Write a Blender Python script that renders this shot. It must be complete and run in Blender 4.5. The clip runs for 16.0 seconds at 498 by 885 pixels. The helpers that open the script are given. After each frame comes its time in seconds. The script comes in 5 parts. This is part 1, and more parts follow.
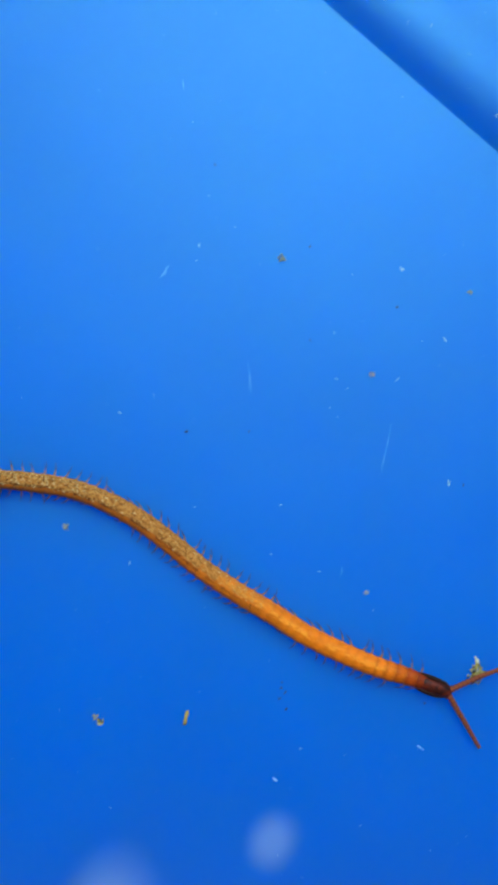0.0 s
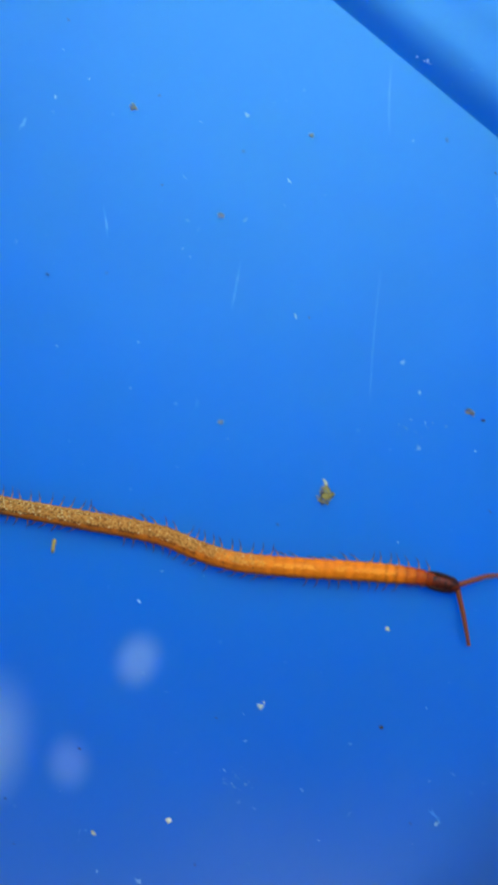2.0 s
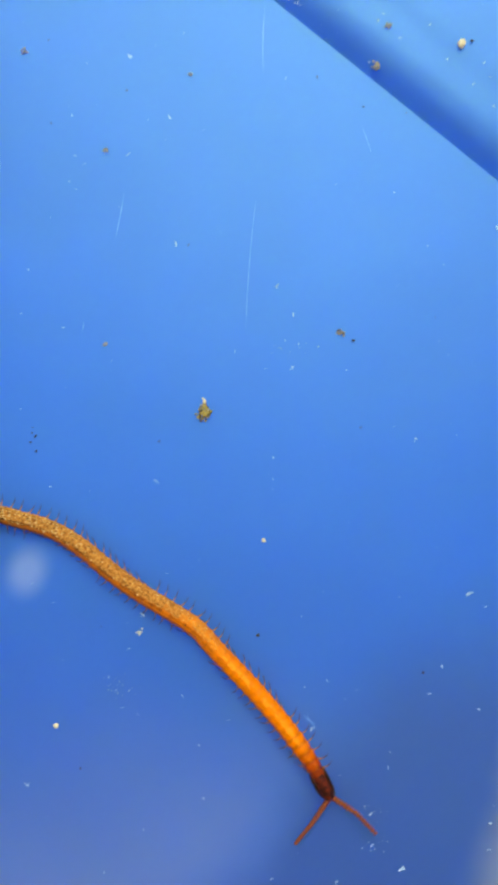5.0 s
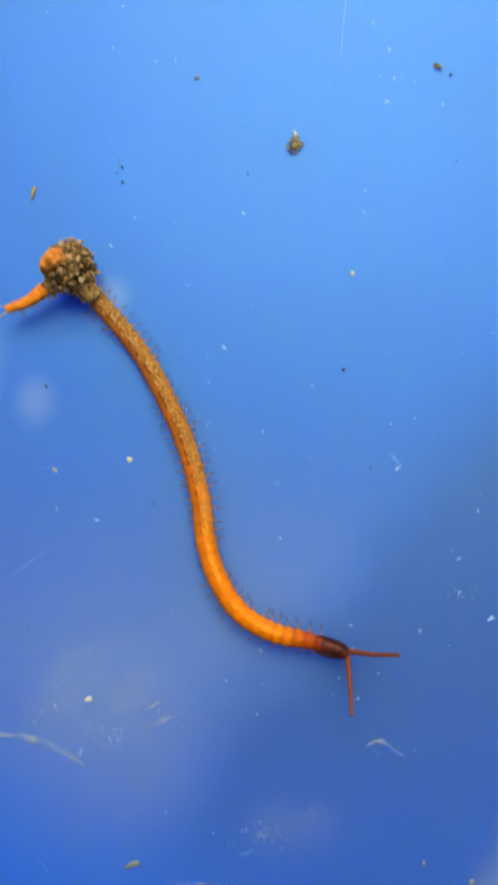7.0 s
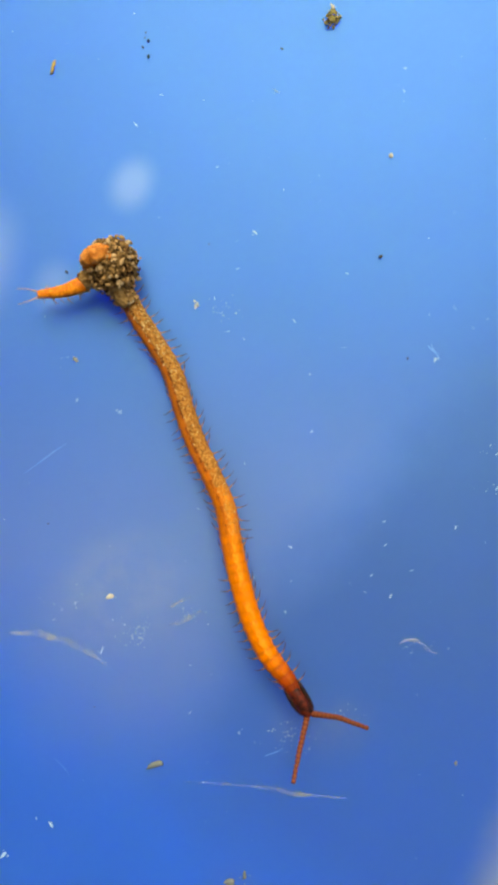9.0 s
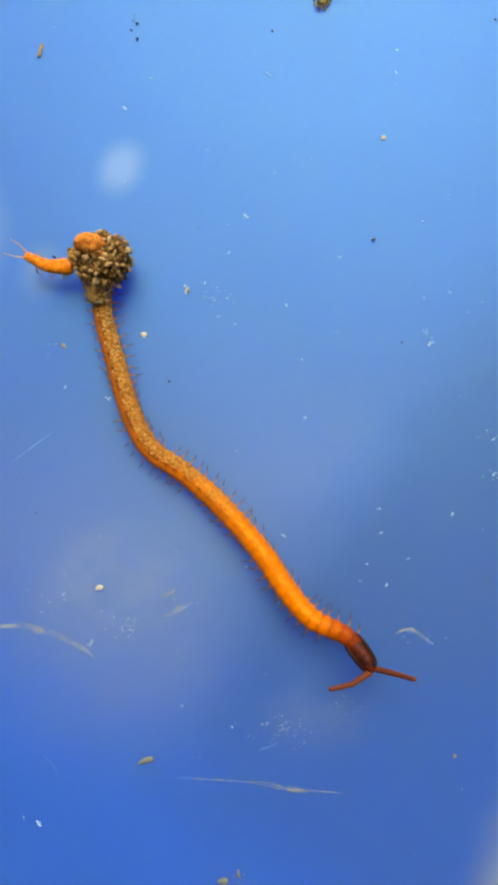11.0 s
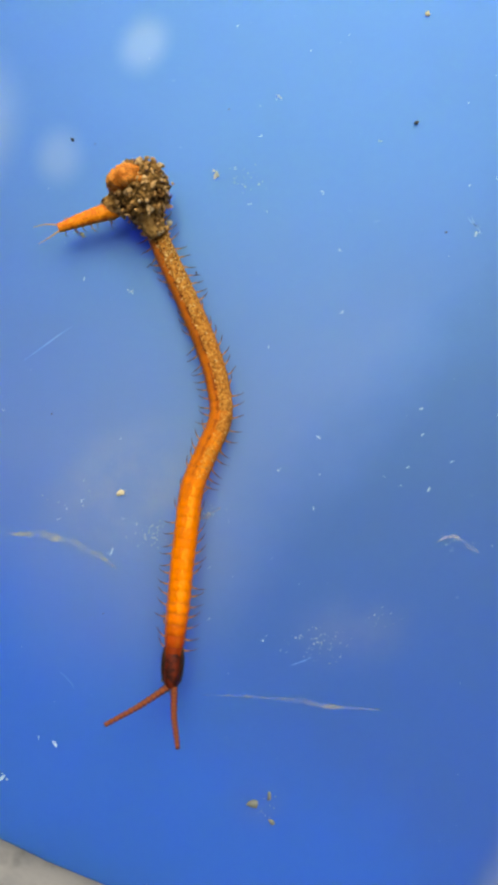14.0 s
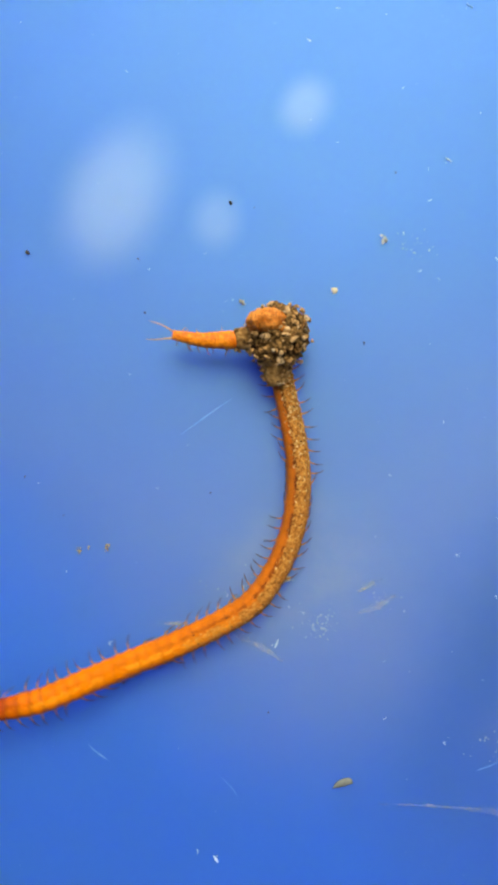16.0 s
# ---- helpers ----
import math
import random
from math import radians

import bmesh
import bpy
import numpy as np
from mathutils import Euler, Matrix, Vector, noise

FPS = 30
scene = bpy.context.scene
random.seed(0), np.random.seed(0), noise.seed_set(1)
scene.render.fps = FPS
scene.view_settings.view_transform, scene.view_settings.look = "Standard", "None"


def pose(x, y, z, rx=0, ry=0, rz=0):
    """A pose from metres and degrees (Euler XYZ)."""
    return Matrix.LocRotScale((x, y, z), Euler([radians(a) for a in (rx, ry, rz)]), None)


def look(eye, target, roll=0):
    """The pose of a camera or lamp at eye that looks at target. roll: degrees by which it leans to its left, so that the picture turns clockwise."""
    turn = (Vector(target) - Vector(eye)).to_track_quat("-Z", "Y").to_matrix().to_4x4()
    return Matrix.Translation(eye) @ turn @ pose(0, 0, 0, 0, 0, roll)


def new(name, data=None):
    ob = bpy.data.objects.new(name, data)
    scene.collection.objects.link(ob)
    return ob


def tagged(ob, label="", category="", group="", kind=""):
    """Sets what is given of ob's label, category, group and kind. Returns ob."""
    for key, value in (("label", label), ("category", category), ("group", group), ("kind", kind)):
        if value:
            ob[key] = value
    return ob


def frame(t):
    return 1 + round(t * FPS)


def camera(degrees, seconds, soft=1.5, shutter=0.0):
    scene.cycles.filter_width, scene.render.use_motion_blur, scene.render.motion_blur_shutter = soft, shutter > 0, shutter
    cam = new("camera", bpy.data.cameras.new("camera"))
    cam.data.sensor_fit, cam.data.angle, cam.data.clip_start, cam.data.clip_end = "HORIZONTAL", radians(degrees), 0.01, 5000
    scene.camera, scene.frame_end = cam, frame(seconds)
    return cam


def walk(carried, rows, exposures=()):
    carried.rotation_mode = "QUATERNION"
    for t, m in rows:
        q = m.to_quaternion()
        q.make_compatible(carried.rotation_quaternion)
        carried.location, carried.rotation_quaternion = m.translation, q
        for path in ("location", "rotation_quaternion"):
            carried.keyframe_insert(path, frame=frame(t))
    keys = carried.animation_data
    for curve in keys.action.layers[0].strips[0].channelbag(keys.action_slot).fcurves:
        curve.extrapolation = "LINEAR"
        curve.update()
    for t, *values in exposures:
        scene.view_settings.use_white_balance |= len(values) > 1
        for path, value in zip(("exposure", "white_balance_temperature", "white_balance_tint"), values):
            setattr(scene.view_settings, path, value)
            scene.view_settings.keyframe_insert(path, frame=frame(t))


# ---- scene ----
cam = camera(40.0, 16.0, soft=4.0, shutter=0.5)
CM = 0.01


def at_cm(x, y, z, rx=0, ry=0, rz=0):
    """A pose from centimetres and degrees."""
    return pose(x * CM, y * CM, z * CM, rx, ry, rz)


PATH = [
    (0.0, 0.211, 0.211, 8.618, 0.08, 1.92, 0.59),
    (0.5, -0.221, -0.187, 8.729, 0.22, 1.47, 1.19),
    (1.0, 0.541, -0.541, 8.853, 0.42, 1.23, 0.58),
    (1.5, 0.954, -0.906, 9.040, 0.20, 1.07, 0.12),
    (2.0, 1.987, -1.872, 9.061, -0.31, 1.28, -0.74),
    (2.5, 2.604, -2.355, 9.248, -0.26, 1.52, -0.91),
    (3.0, 3.517, -2.647, 9.306, -0.05, 1.21, -1.31),
    (3.5, 3.731, -2.550, 9.492, -0.00, 0.91, -1.14),
    (3.7, 3.900, -2.603, 9.495, -0.04, 0.80, -1.14),
    (5.8, 3.387, -4.889, 9.341, 4.24, 3.04, -0.26),
    (6.0, 2.762, -5.785, 9.274, 5.92, 2.79, 0.34),
    (6.5, 2.436, -6.328, 9.215, 4.83, 4.10, 1.29),
    (7.0, 2.886, -7.313, 9.021, 4.07, 3.95, 1.31),
    (7.5, 2.958, -7.790, 8.969, 3.54, 3.68, 1.68),
    (8.0, 2.676, -7.786, 8.895, 3.40, 3.87, 1.93),
    (8.5, 2.408, -8.107, 8.737, 2.40, 3.53, 2.06),
    (10.8, 2.399, -8.766, 8.406, 3.19, 2.93, 1.64),
    (11.0, 2.446, -8.714, 8.407, 3.20, 2.89, 1.69),
    (11.5, 2.977, -8.910, 8.256, 3.05, 3.00, 1.81),
    (12.0, 2.923, -8.758, 8.252, 3.24, 2.99, 1.94),
    (12.5, 2.958, -8.869, 8.206, 3.23, 2.86, 1.99),
    (13.0, 2.663, -9.086, 8.158, 3.09, 2.91, 2.02),
    (13.5, 2.339, -9.580, 8.035, 1.88, 2.84, 2.35),
    (14.0, 1.963, -9.819, 7.812, 2.66, 2.05, 1.99),
    (14.5, 1.589, -10.121, 7.744, 3.46, 2.56, 1.99),
    (15.0, 0.365, -9.958, 7.737, 5.49, 1.95, 1.87),
    (15.5, 0.102, -9.254, 7.642, 5.17, 1.82, 1.97),
    (16.0, 0.019, -9.335, 7.376, 5.35, 1.71, 2.12),
]
EXPOSURES = [(0.0, 0.01, 5360, -4), (1.5, 0.0, 5400, -4), (2.5, 0.01, 5650, -2), (3.0, 0.22, 6350, 2), (3.7, 0.43, 6950, 3), (6.0, 0.25, 7600, 6), (6.7, 0.20, 7050, 5), (7.3, 0.37, 7250, 7), (8.5, 0.41, 7750, 7), (11.0, 0.36, 8250, 8), (11.6, 0.25, 7800, 7), (12.5, 0.23, 7750, 7), (13.5, 0.29, 8150, 9), (14.5, 0.35, 8300, 11), (15.0, 0.34, 8200, 12), (16.0, 0.38, 7650, 12)]
walk(cam, [(t, at_cm(*p)) for t, *p in PATH], EXPOSURES)

# ---- daylight: pale overcast sky and one soft sun from the far side of the tray ----
SUN_UP, SUN_AROUND = 54.0, -6.0  # degrees above the horizon, degrees from +y towards -x
world = bpy.data.worlds.new("sky")
scene.world = world
world.use_nodes = True
wn = world.node_tree.nodes
sky = wn.new("ShaderNodeTexSky")
sky.sky_type, sky.sun_disc = "NISHITA", False
sky.sun_elevation, sky.sun_rotation = radians(SUN_UP), radians(-SUN_AROUND)
sky.dust_density, sky.ozone_density = 4.0, 0.6
wn["Background"].inputs["Strength"].default_value = 0.09
world.node_tree.links.new(sky.outputs["Color"], wn["Background"].inputs["Color"])
sun = new("sun", bpy.data.lights.new("sun", "SUN"))
sun.data.energy, sun.data.angle, sun.data.color = 2.6, radians(48), (1.0, 0.97, 0.92)
u, a = radians(SUN_UP), radians(SUN_AROUND)
sun.matrix_world = look((-math.sin(a) * math.cos(u), math.cos(a) * math.cos(u), math.sin(u)), (0, 0, 0))


# ---- materials ----
class Nodes:
    """Short hand for a node tree."""

    def __init__(self, name):
        self.mat = bpy.data.materials.new(name)
        self.mat.use_nodes = True
        self.tree = self.mat.node_tree
        self.bsdf = self.tree.nodes["Principled BSDF"]

    def node(self, kind, **values):
        n = self.tree.nodes.new("ShaderNode" + kind)
        for key, value in values.items():
            if key == "op":
                n.operation = value
            elif key == "data":
                n.data_type = value
            elif key == "blend":
                n.blend_type = value
            elif key == "interp":
                n.interpolation_type = value
        return n

    def plug(self, value, socket):
        if hasattr(value, "is_linked"):
            self.tree.links.new(value, socket)
        else:
            socket.default_value = value

    def math(self, op, a, b=0.0, clamp=False):
        n = self.node("Math", op=op)
        n.use_clamp = clamp
        self.plug(a, n.inputs[0])
        self.plug(b, n.inputs[1])
        return n.outputs[0]

    def smooth(self, value, lo, hi, out0=0.0, out1=1.0):
        n = self.node("MapRange", interp="SMOOTHSTEP")
        self.plug(value, n.inputs["Value"])
        for key, v in (("From Min", lo), ("From Max", hi), ("To Min", out0), ("To Max", out1)):
            n.inputs[key].default_value = v
        return n.outputs["Result"]

    def mix(self, fac, a, b):
        n = self.node("Mix", data="RGBA")
        self.plug(fac, n.inputs[0])
        for value, socket in ((a, n.inputs[6]), (b, n.inputs[7])):
            self.plug(value if hasattr(value, "is_linked") else (*value, 1.0), socket)
        return n.outputs[2]

    def noise(self, vec, scale, detail=4.0, rough=0.55):
        n = self.node("TexNoise")
        self.plug(vec, n.inputs["Vector"])
        n.inputs["Scale"].default_value, n.inputs["Detail"].default_value, n.inputs["Roughness"].default_value = scale, detail, rough
        return n.outputs["Fac"]

    def coords(self, jitter=False):
        """Object coordinates, shifted by a random amount for each object if asked."""
        c = self.node("TexCoord").outputs["Object"]
        if not jitter:
            return c
        r = self.node("ObjectInfo").outputs["Random"]
        add = self.node("VectorMath", op="ADD")
        self.plug(c, add.inputs[0])
        comb = self.node("CombineXYZ")
        for k, m in enumerate((3.1, 1.7, 2.3)):
            self.plug(self.math("MULTIPLY", r, m), comb.inputs[k])
        self.plug(comb.outputs[0], add.inputs[1])
        return add.outputs[0]

    def axes(self, vec):
        s = self.node("SeparateXYZ")
        self.plug(vec, s.inputs[0])
        return s.outputs

    def bump(self, height, strength, distance):
        n = self.node("Bump")
        n.inputs["Strength"].default_value, n.inputs["Distance"].default_value = strength, distance
        self.plug(height, n.inputs["Height"])
        self.plug(n.outputs[0], self.bsdf.inputs["Normal"])

    def done(self, colour, rough=0.5, specular=0.5, **more):
        self.plug(colour if hasattr(colour, "is_linked") else (*colour, 1.0), self.bsdf.inputs["Base Color"])
        self.plug(rough, self.bsdf.inputs["Roughness"])
        self.bsdf.inputs["Specular IOR Level"].default_value = specular
        for key, value in more.items():
            self.plug(value, self.bsdf.inputs[key.replace("_", " ")])
        return self.mat


# Foot of the silted side of the tray, (x, y) in centimetres, and its curve x(y).
SIDE = [(4.06, -14.3), (4.5, -13.5), (5.0, -12.1), (5.5, -10.7), (6.26, -8.7), (6.62, -6.6), (6.96, -5.5)]
SIDE_FIT = [float(c) for c in np.polyfit([y for _, y in SIDE], [x for x, _ in SIDE], 2)]


def blue_plastic():
    n = Nodes("blue_plastic")
    c = n.coords()
    x, y, _ = (n.math("MULTIPLY", s, 100.0) for s in n.axes(c))
    wob = n.math("SUBTRACT", n.noise(c, 45.0), 0.5)
    fine = n.noise(c, 900.0, 3.0)
    # paler, greyer layer, with a soft slanting border on one side and a fading one towards the front
    slant = n.math("ADD", n.math("SUBTRACT", n.math("MULTIPLY", x, 0.8), n.math("MULTIPLY", y, 0.6)), n.math("MULTIPLY", wob, 1.3))
    beyond = n.smooth(slant, 7.1, 8.5)
    front = n.math("ADD", n.math("ADD", n.math("MULTIPLY", x, 0.7), y), n.math("MULTIPLY", wob, 2.0))
    rear = n.smooth(front, -12.9, -9.9)
    back = n.smooth(n.math("ADD", y, n.math("MULTIPLY", wob, 1.6)), -9.8, -5.7, 1.0, 0.0)
    layer = n.math("MULTIPLY", n.math("MULTIPLY", n.math("SUBTRACT", 1.0, beyond), rear), back)
    # silt washed up along the side
    side = n.math("SUBTRACT", x, n.math("ADD", n.math("ADD", SIDE_FIT[2], n.math("MULTIPLY", y, SIDE_FIT[1])),
                                       n.math("MULTIPLY", n.math("MULTIPLY", y, y), SIDE_FIT[0])))
    silt = n.math("MULTIPLY", n.smooth(n.math("ADD", side, n.math("MULTIPLY", wob, 0.8)), 0.0, 1.0), n.smooth(y, -4.0, -10.5, 0.3, 0.9))
    # cloudy whitened spots in the plastic

    def cloud(rows):
        """Soft ellipses: place and radii in centimetres, turn, amount."""
        total = None
        for sx, sy, rx, ry, turn, amount in rows:
            co, si = math.cos(radians(turn)), math.sin(radians(turn))
            dx, dy = n.math("SUBTRACT", x, sx), n.math("SUBTRACT", y, sy)
            p = n.math("MULTIPLY", n.math("ADD", n.math("MULTIPLY", dx, co), n.math("MULTIPLY", dy, si)), 1 / rx)
            q = n.math("MULTIPLY", n.math("SUBTRACT", n.math("MULTIPLY", dy, co), n.math("MULTIPLY", dx, si)), 1 / ry)
            r = n.math("SQRT", n.math("ADD", n.math("MULTIPLY", p, p), n.math("MULTIPLY", q, q)))
            one = n.smooth(n.math("ADD", r, n.math("MULTIPLY", wob, 0.3)), 0.2, 1.35, amount, 0.0)
            total = one if total is None else n.math("MAXIMUM", total, one)
        return total

    spots = cloud(((0.27, -4.79, 0.30, 0.38, -25, 0.25), (-1.85, -5.9, 0.60, 0.88, -18, 0.28), (-0.68, -6.17, 0.3, 0.36, 0, 0.16)))
    colour = n.mix(n.smooth(n.noise(c, 30.0, 5.0), 0.3, 0.7), BLUE_A, BLUE_B)
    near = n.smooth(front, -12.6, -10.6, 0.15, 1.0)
    # grime dulls the blue frontwards, painted deeper to stand in for fading light
    front_dim = n.math("MULTIPLY", n.smooth(n.math("ADD", y, n.math("MULTIPLY", wob, 2.0)), -8.3, -2.6, 0.47, 0.0), n.math("SUBTRACT", 1.0, beyond))
    # past the slanting border the blue turns darker
    beyond_dark = n.math("MULTIPLY", n.smooth(n.math("ADD", y, wob), -7.2, -4.2, 0.9, 0.0), beyond)
    beyond_dark = n.math("MULTIPLY", beyond_dark, n.smooth(y, -12.8, -9.6, 0.55, 1.0))
    colour = n.mix(n.math("MULTIPLY", front_dim, near), colour, (0.031, 0.060, 0.31))
    colour = n.mix(n.math("MULTIPLY", beyond_dark, near), colour, (0.021, 0.047, 0.275))
    stain = cloud(((0.35, -10.0, 0.95, 0.75, 20, 0.2), (2.9, -11.55, 0.7, 0.45, 10, 0.10), (1.87, -13.5, 0.35, 0.3, 0, 0.06)))
    stain = n.math("MULTIPLY", stain, n.smooth(n.noise(c, 160.0, 4.0), 0.35, 0.65, 0.3, 1.0))
    colour = n.mix(stain, colour, (0.33, 0.37, 0.28))
    colour = n.mix(n.math("MULTIPLY", n.math("MULTIPLY", layer, n.smooth(slant, 3.5, 6.6, 0.7, 1.3)), 0.145), colour, (0.31, 0.36, 0.39))
    colour = n.mix(silt, colour, (0.235, 0.28, 0.35))
    colour = n.mix(spots, colour, (0.45, 0.57, 0.71))
    dust = n.smooth(n.noise(c, 2200.0, 2.0, 0.4), 0.77, 0.82)
    colour = n.mix(n.math("MULTIPLY", dust, 0.28), colour, (0.4, 0.56, 0.75))
    rough = n.math("ADD", 0.525, n.math("ADD", n.math("MULTIPLY", layer, 0.05), n.math("MULTIPLY", fine, 0.08)))
    n.bump(n.math("ADD", n.noise(c, 60.0, 2.0), n.math("MULTIPLY", fine, 0.08)), 0.12, 0.002)
    # the plastic lets light wander under its skin, blue light the farthest
    n.bsdf.subsurface_method = "BURLEY"
    return n.done(colour, rough, 1.0, Specular_Tint=(0.24, 0.68, 0.95, 1.0), IOR=1.8, Subsurface_Weight=0.95, Subsurface_Scale=0.02,
                  Subsurface_Radius=(0.06, 0.2, 1.0))


BLUE_A, BLUE_B = (0.004, 0.074, 0.54), (0.005, 0.083, 0.59)


def mottled(name, a, b, scale, rough=0.7, bump=0.3, depth=0.0002, specular=0.4, jitter=True, pits=0.45, **more):
    n = Nodes(name)
    c = n.coords(jitter)
    f = n.noise(c, scale, 5.0)
    colour = n.mix(n.smooth(f, 0.35, 0.65), a, b)
    colour = n.mix(n.math("MULTIPLY", n.smooth(n.noise(c, scale * 4.3, 2.0), 0.5, 0.75 - 0.1 * (pits > 0.5)), pits), colour, [v * (0.45 if pits < 0.5 else 0.2) for v in a])
    n.bump(f, bump, depth)
    return n.done(colour, rough, specular, **more)


def chitin(name, base, dark, dust, bands=0.1, painted_sheen=0.7):
    """Orange body plate, granular and painted paler left of the midline as if lit; clinging soil dust covers it from
    that flank by the given amount.
    """
    n = Nodes(name)
    raw = n.coords()
    c = n.coords(True)
    x, y, z = n.axes(raw)
    blotch = n.noise(c, 420.0, 4.0)
    grains = n.noise(c, 3000.0, 4.0, 0.7)
    stretch = n.node("VectorMath", op="MULTIPLY")
    n.plug(c, stretch.inputs[0])
    stretch.inputs[1].default_value = (0.38, 1.3, 1.0)
    fleck = n.noise(stretch.outputs[0], 1500.0, 3.0, 0.6)
    colour = n.mix(n.smooth(blotch, 0.38, 0.62), base, [v * 0.86 for v in base])
    colour = n.mix(n.math("MULTIPLY", n.smooth(fleck, 0.5, 0.62), 0.3 + 0.5 * (bands > 0.5)), colour, [v * 0.5 for v in base])
    # uneven darker hind edge of the plate
    rim = n.math("ADD", x, n.math("MULTIPLY", n.math("SUBTRACT", fleck, 0.5), 0.0009))
    colour = n.mix(n.math("MULTIPLY", n.smooth(n.math("ABSOLUTE", n.math("ADD", rim, -0.0001)), 0.00015, 0.00068), bands), colour, dark)
    # granular half with its sunlit sheen painted pale, and a dark broken furrow right of the midline
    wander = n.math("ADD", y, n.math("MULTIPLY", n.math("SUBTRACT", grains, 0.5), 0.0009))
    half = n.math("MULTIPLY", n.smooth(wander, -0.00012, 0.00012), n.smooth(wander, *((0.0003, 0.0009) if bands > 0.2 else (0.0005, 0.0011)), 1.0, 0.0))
    pale = n.math("MULTIPLY", n.math("MULTIPLY", half, n.smooth(n.math("ADD", n.math("MULTIPLY", fleck, 0.6), n.math("MULTIPLY", grains, 0.4)), 0.44, 0.56, 0.15, 1.0)), painted_sheen)
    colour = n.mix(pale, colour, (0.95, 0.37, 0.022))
    lean = n.smooth(n.math("ADD", y, n.math("MULTIPLY", z, 0.2)), -0.0005, 0.0003)
    cover = n.smooth(n.math("ADD", n.math("ADD", n.math("MULTIPLY", blotch, 0.5), n.math("MULTIPLY", grains, 0.5)), n.math("MULTIPLY", lean, 0.86)),
                     1.48 - 0.84 * dust, 1.76 - 0.84 * dust)
    soil = n.mix(n.smooth(grains, 0.40, 0.54), (0.22, 0.085, 0.015), (0.45, 0.20, 0.04))
    soil = n.mix(n.math("MULTIPLY", n.smooth(grains, 0.54, 0.64), 0.6), soil, (0.58, 0.355, 0.095))
    soil = n.mix(n.math("MULTIPLY", n.smooth(fleck, 0.55, 0.63), 0.45), soil, (0.12, 0.055, 0.012))
    colour = n.mix(n.math("MULTIPLY", cover, min(0.95, 0.45 + dust)), colour, soil)
    furrow = n.smooth(n.math("ABSOLUTE", n.math("ADD", wander, 0.00034)), 0.00004, 0.00026, 0.03 + 0.8 * min(1.0, 1.6 * dust), 0.0)
    furrow = n.math("MULTIPLY", furrow, n.smooth(fleck, 0.42, 0.54, 0.25, 1.0))
    colour = n.mix(furrow, colour, [v * 0.55 for v in dark])
    n.bump(n.math("ADD", grains, n.math("MULTIPLY", fleck, 0.8)), 0.8 if dust > 0.1 else 0.6, 0.0002)
    return n.done(colour, n.math("ADD", 0.40, n.math("MULTIPLY", cover, 0.4)), 0.12, Subsurface_Weight=0.1, Subsurface_Scale=0.0005,
                  Subsurface_Radius=(1.0, 0.4, 0.15))


def leg_amber():
    n = Nodes("leg_amber")
    x, y, z = n.axes(n.coords())
    tip = n.smooth(n.math("ABSOLUTE", y), 0.0004, 0.0011)
    return n.done(n.mix(tip, (0.44, 0.19, 0.02), (0.07, 0.04, 0.015)), 0.5, 0.1)


def antenna_red():
    n = Nodes("antenna_red")
    x, y, z = n.axes(n.coords())
    band = n.math("PINGPONG", n.math("ADD", x, 0.00002), 0.00027)
    return n.done(n.mix(n.smooth(band, 0.00009, 0.0002), (0.13, 0.03, 0.01), (0.20, 0.052, 0.015)), 0.5, 0.2)


def loose_mix(name, tones, rough=0.85, cells=0.0):
    """Grains of several colours in one mesh, one tone for each grain, or for each cell where the grains hang together."""
    n = Nodes(name)
    if cells:
        cell = n.node("TexVoronoi")
        n.plug(n.coords(True), cell.inputs["Vector"])
        cell.inputs["Scale"].default_value = cells
        pick = n.axes(cell.outputs["Color"])[0]
    else:
        pick = n.node("NewGeometry").outputs["Random Per Island"]
    colour = tones[0]
    for k, tone in enumerate(tones[1:], 1):
        colour = n.mix(n.math("GREATER_THAN", pick, k / len(tones)), colour, tone)
    f = n.noise(n.coords(True), 2600.0, 3.0)
    colour = n.mix(n.smooth(f, 0.5, 0.75, 0.0, 0.3), colour, (0.07, 0.055, 0.03))
    n.bump(f, 0.5, 0.0001)
    return n.done(colour, rough, 0.2)


def smear_film(name="mud_film", pale=(0.55, 0.60, 0.32), dark=(0.36, 0.40, 0.18)):
    """Thin dried mud, patchy, through which the plastic shows."""
    n = Nodes(name)
    c = n.coords()
    patch = n.smooth(n.noise(c, 500.0, 6.0, 0.7), 0.36, 0.64, 0.08, 1.0)
    colour = n.mix(n.noise(c, 900.0), dark, pale)
    crown = n.smooth(n.axes(c)[2], 0.000042, 0.000075)  # thin rim, thicker middle
    return n.done(colour, 0.7, 0.3, Alpha=n.math("MULTIPLY", n.math("MULTIPLY", patch, crown), 0.42))


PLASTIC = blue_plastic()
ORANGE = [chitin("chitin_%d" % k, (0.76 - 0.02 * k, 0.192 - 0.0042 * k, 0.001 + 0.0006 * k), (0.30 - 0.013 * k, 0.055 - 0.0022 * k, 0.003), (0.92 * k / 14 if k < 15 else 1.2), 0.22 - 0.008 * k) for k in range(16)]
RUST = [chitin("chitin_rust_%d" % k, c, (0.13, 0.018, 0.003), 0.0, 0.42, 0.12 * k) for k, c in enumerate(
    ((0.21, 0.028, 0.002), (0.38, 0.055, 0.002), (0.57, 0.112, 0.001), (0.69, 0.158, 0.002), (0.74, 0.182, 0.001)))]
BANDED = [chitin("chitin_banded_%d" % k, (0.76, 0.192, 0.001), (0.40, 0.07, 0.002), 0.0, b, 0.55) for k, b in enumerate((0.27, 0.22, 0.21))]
LOOP = mottled("loop_orange", (0.46, 0.13, 0.012), (0.86, 0.34, 0.06), 1300.0, 0.6, 0.9, 0.0004, 0.2, pits=0.6)
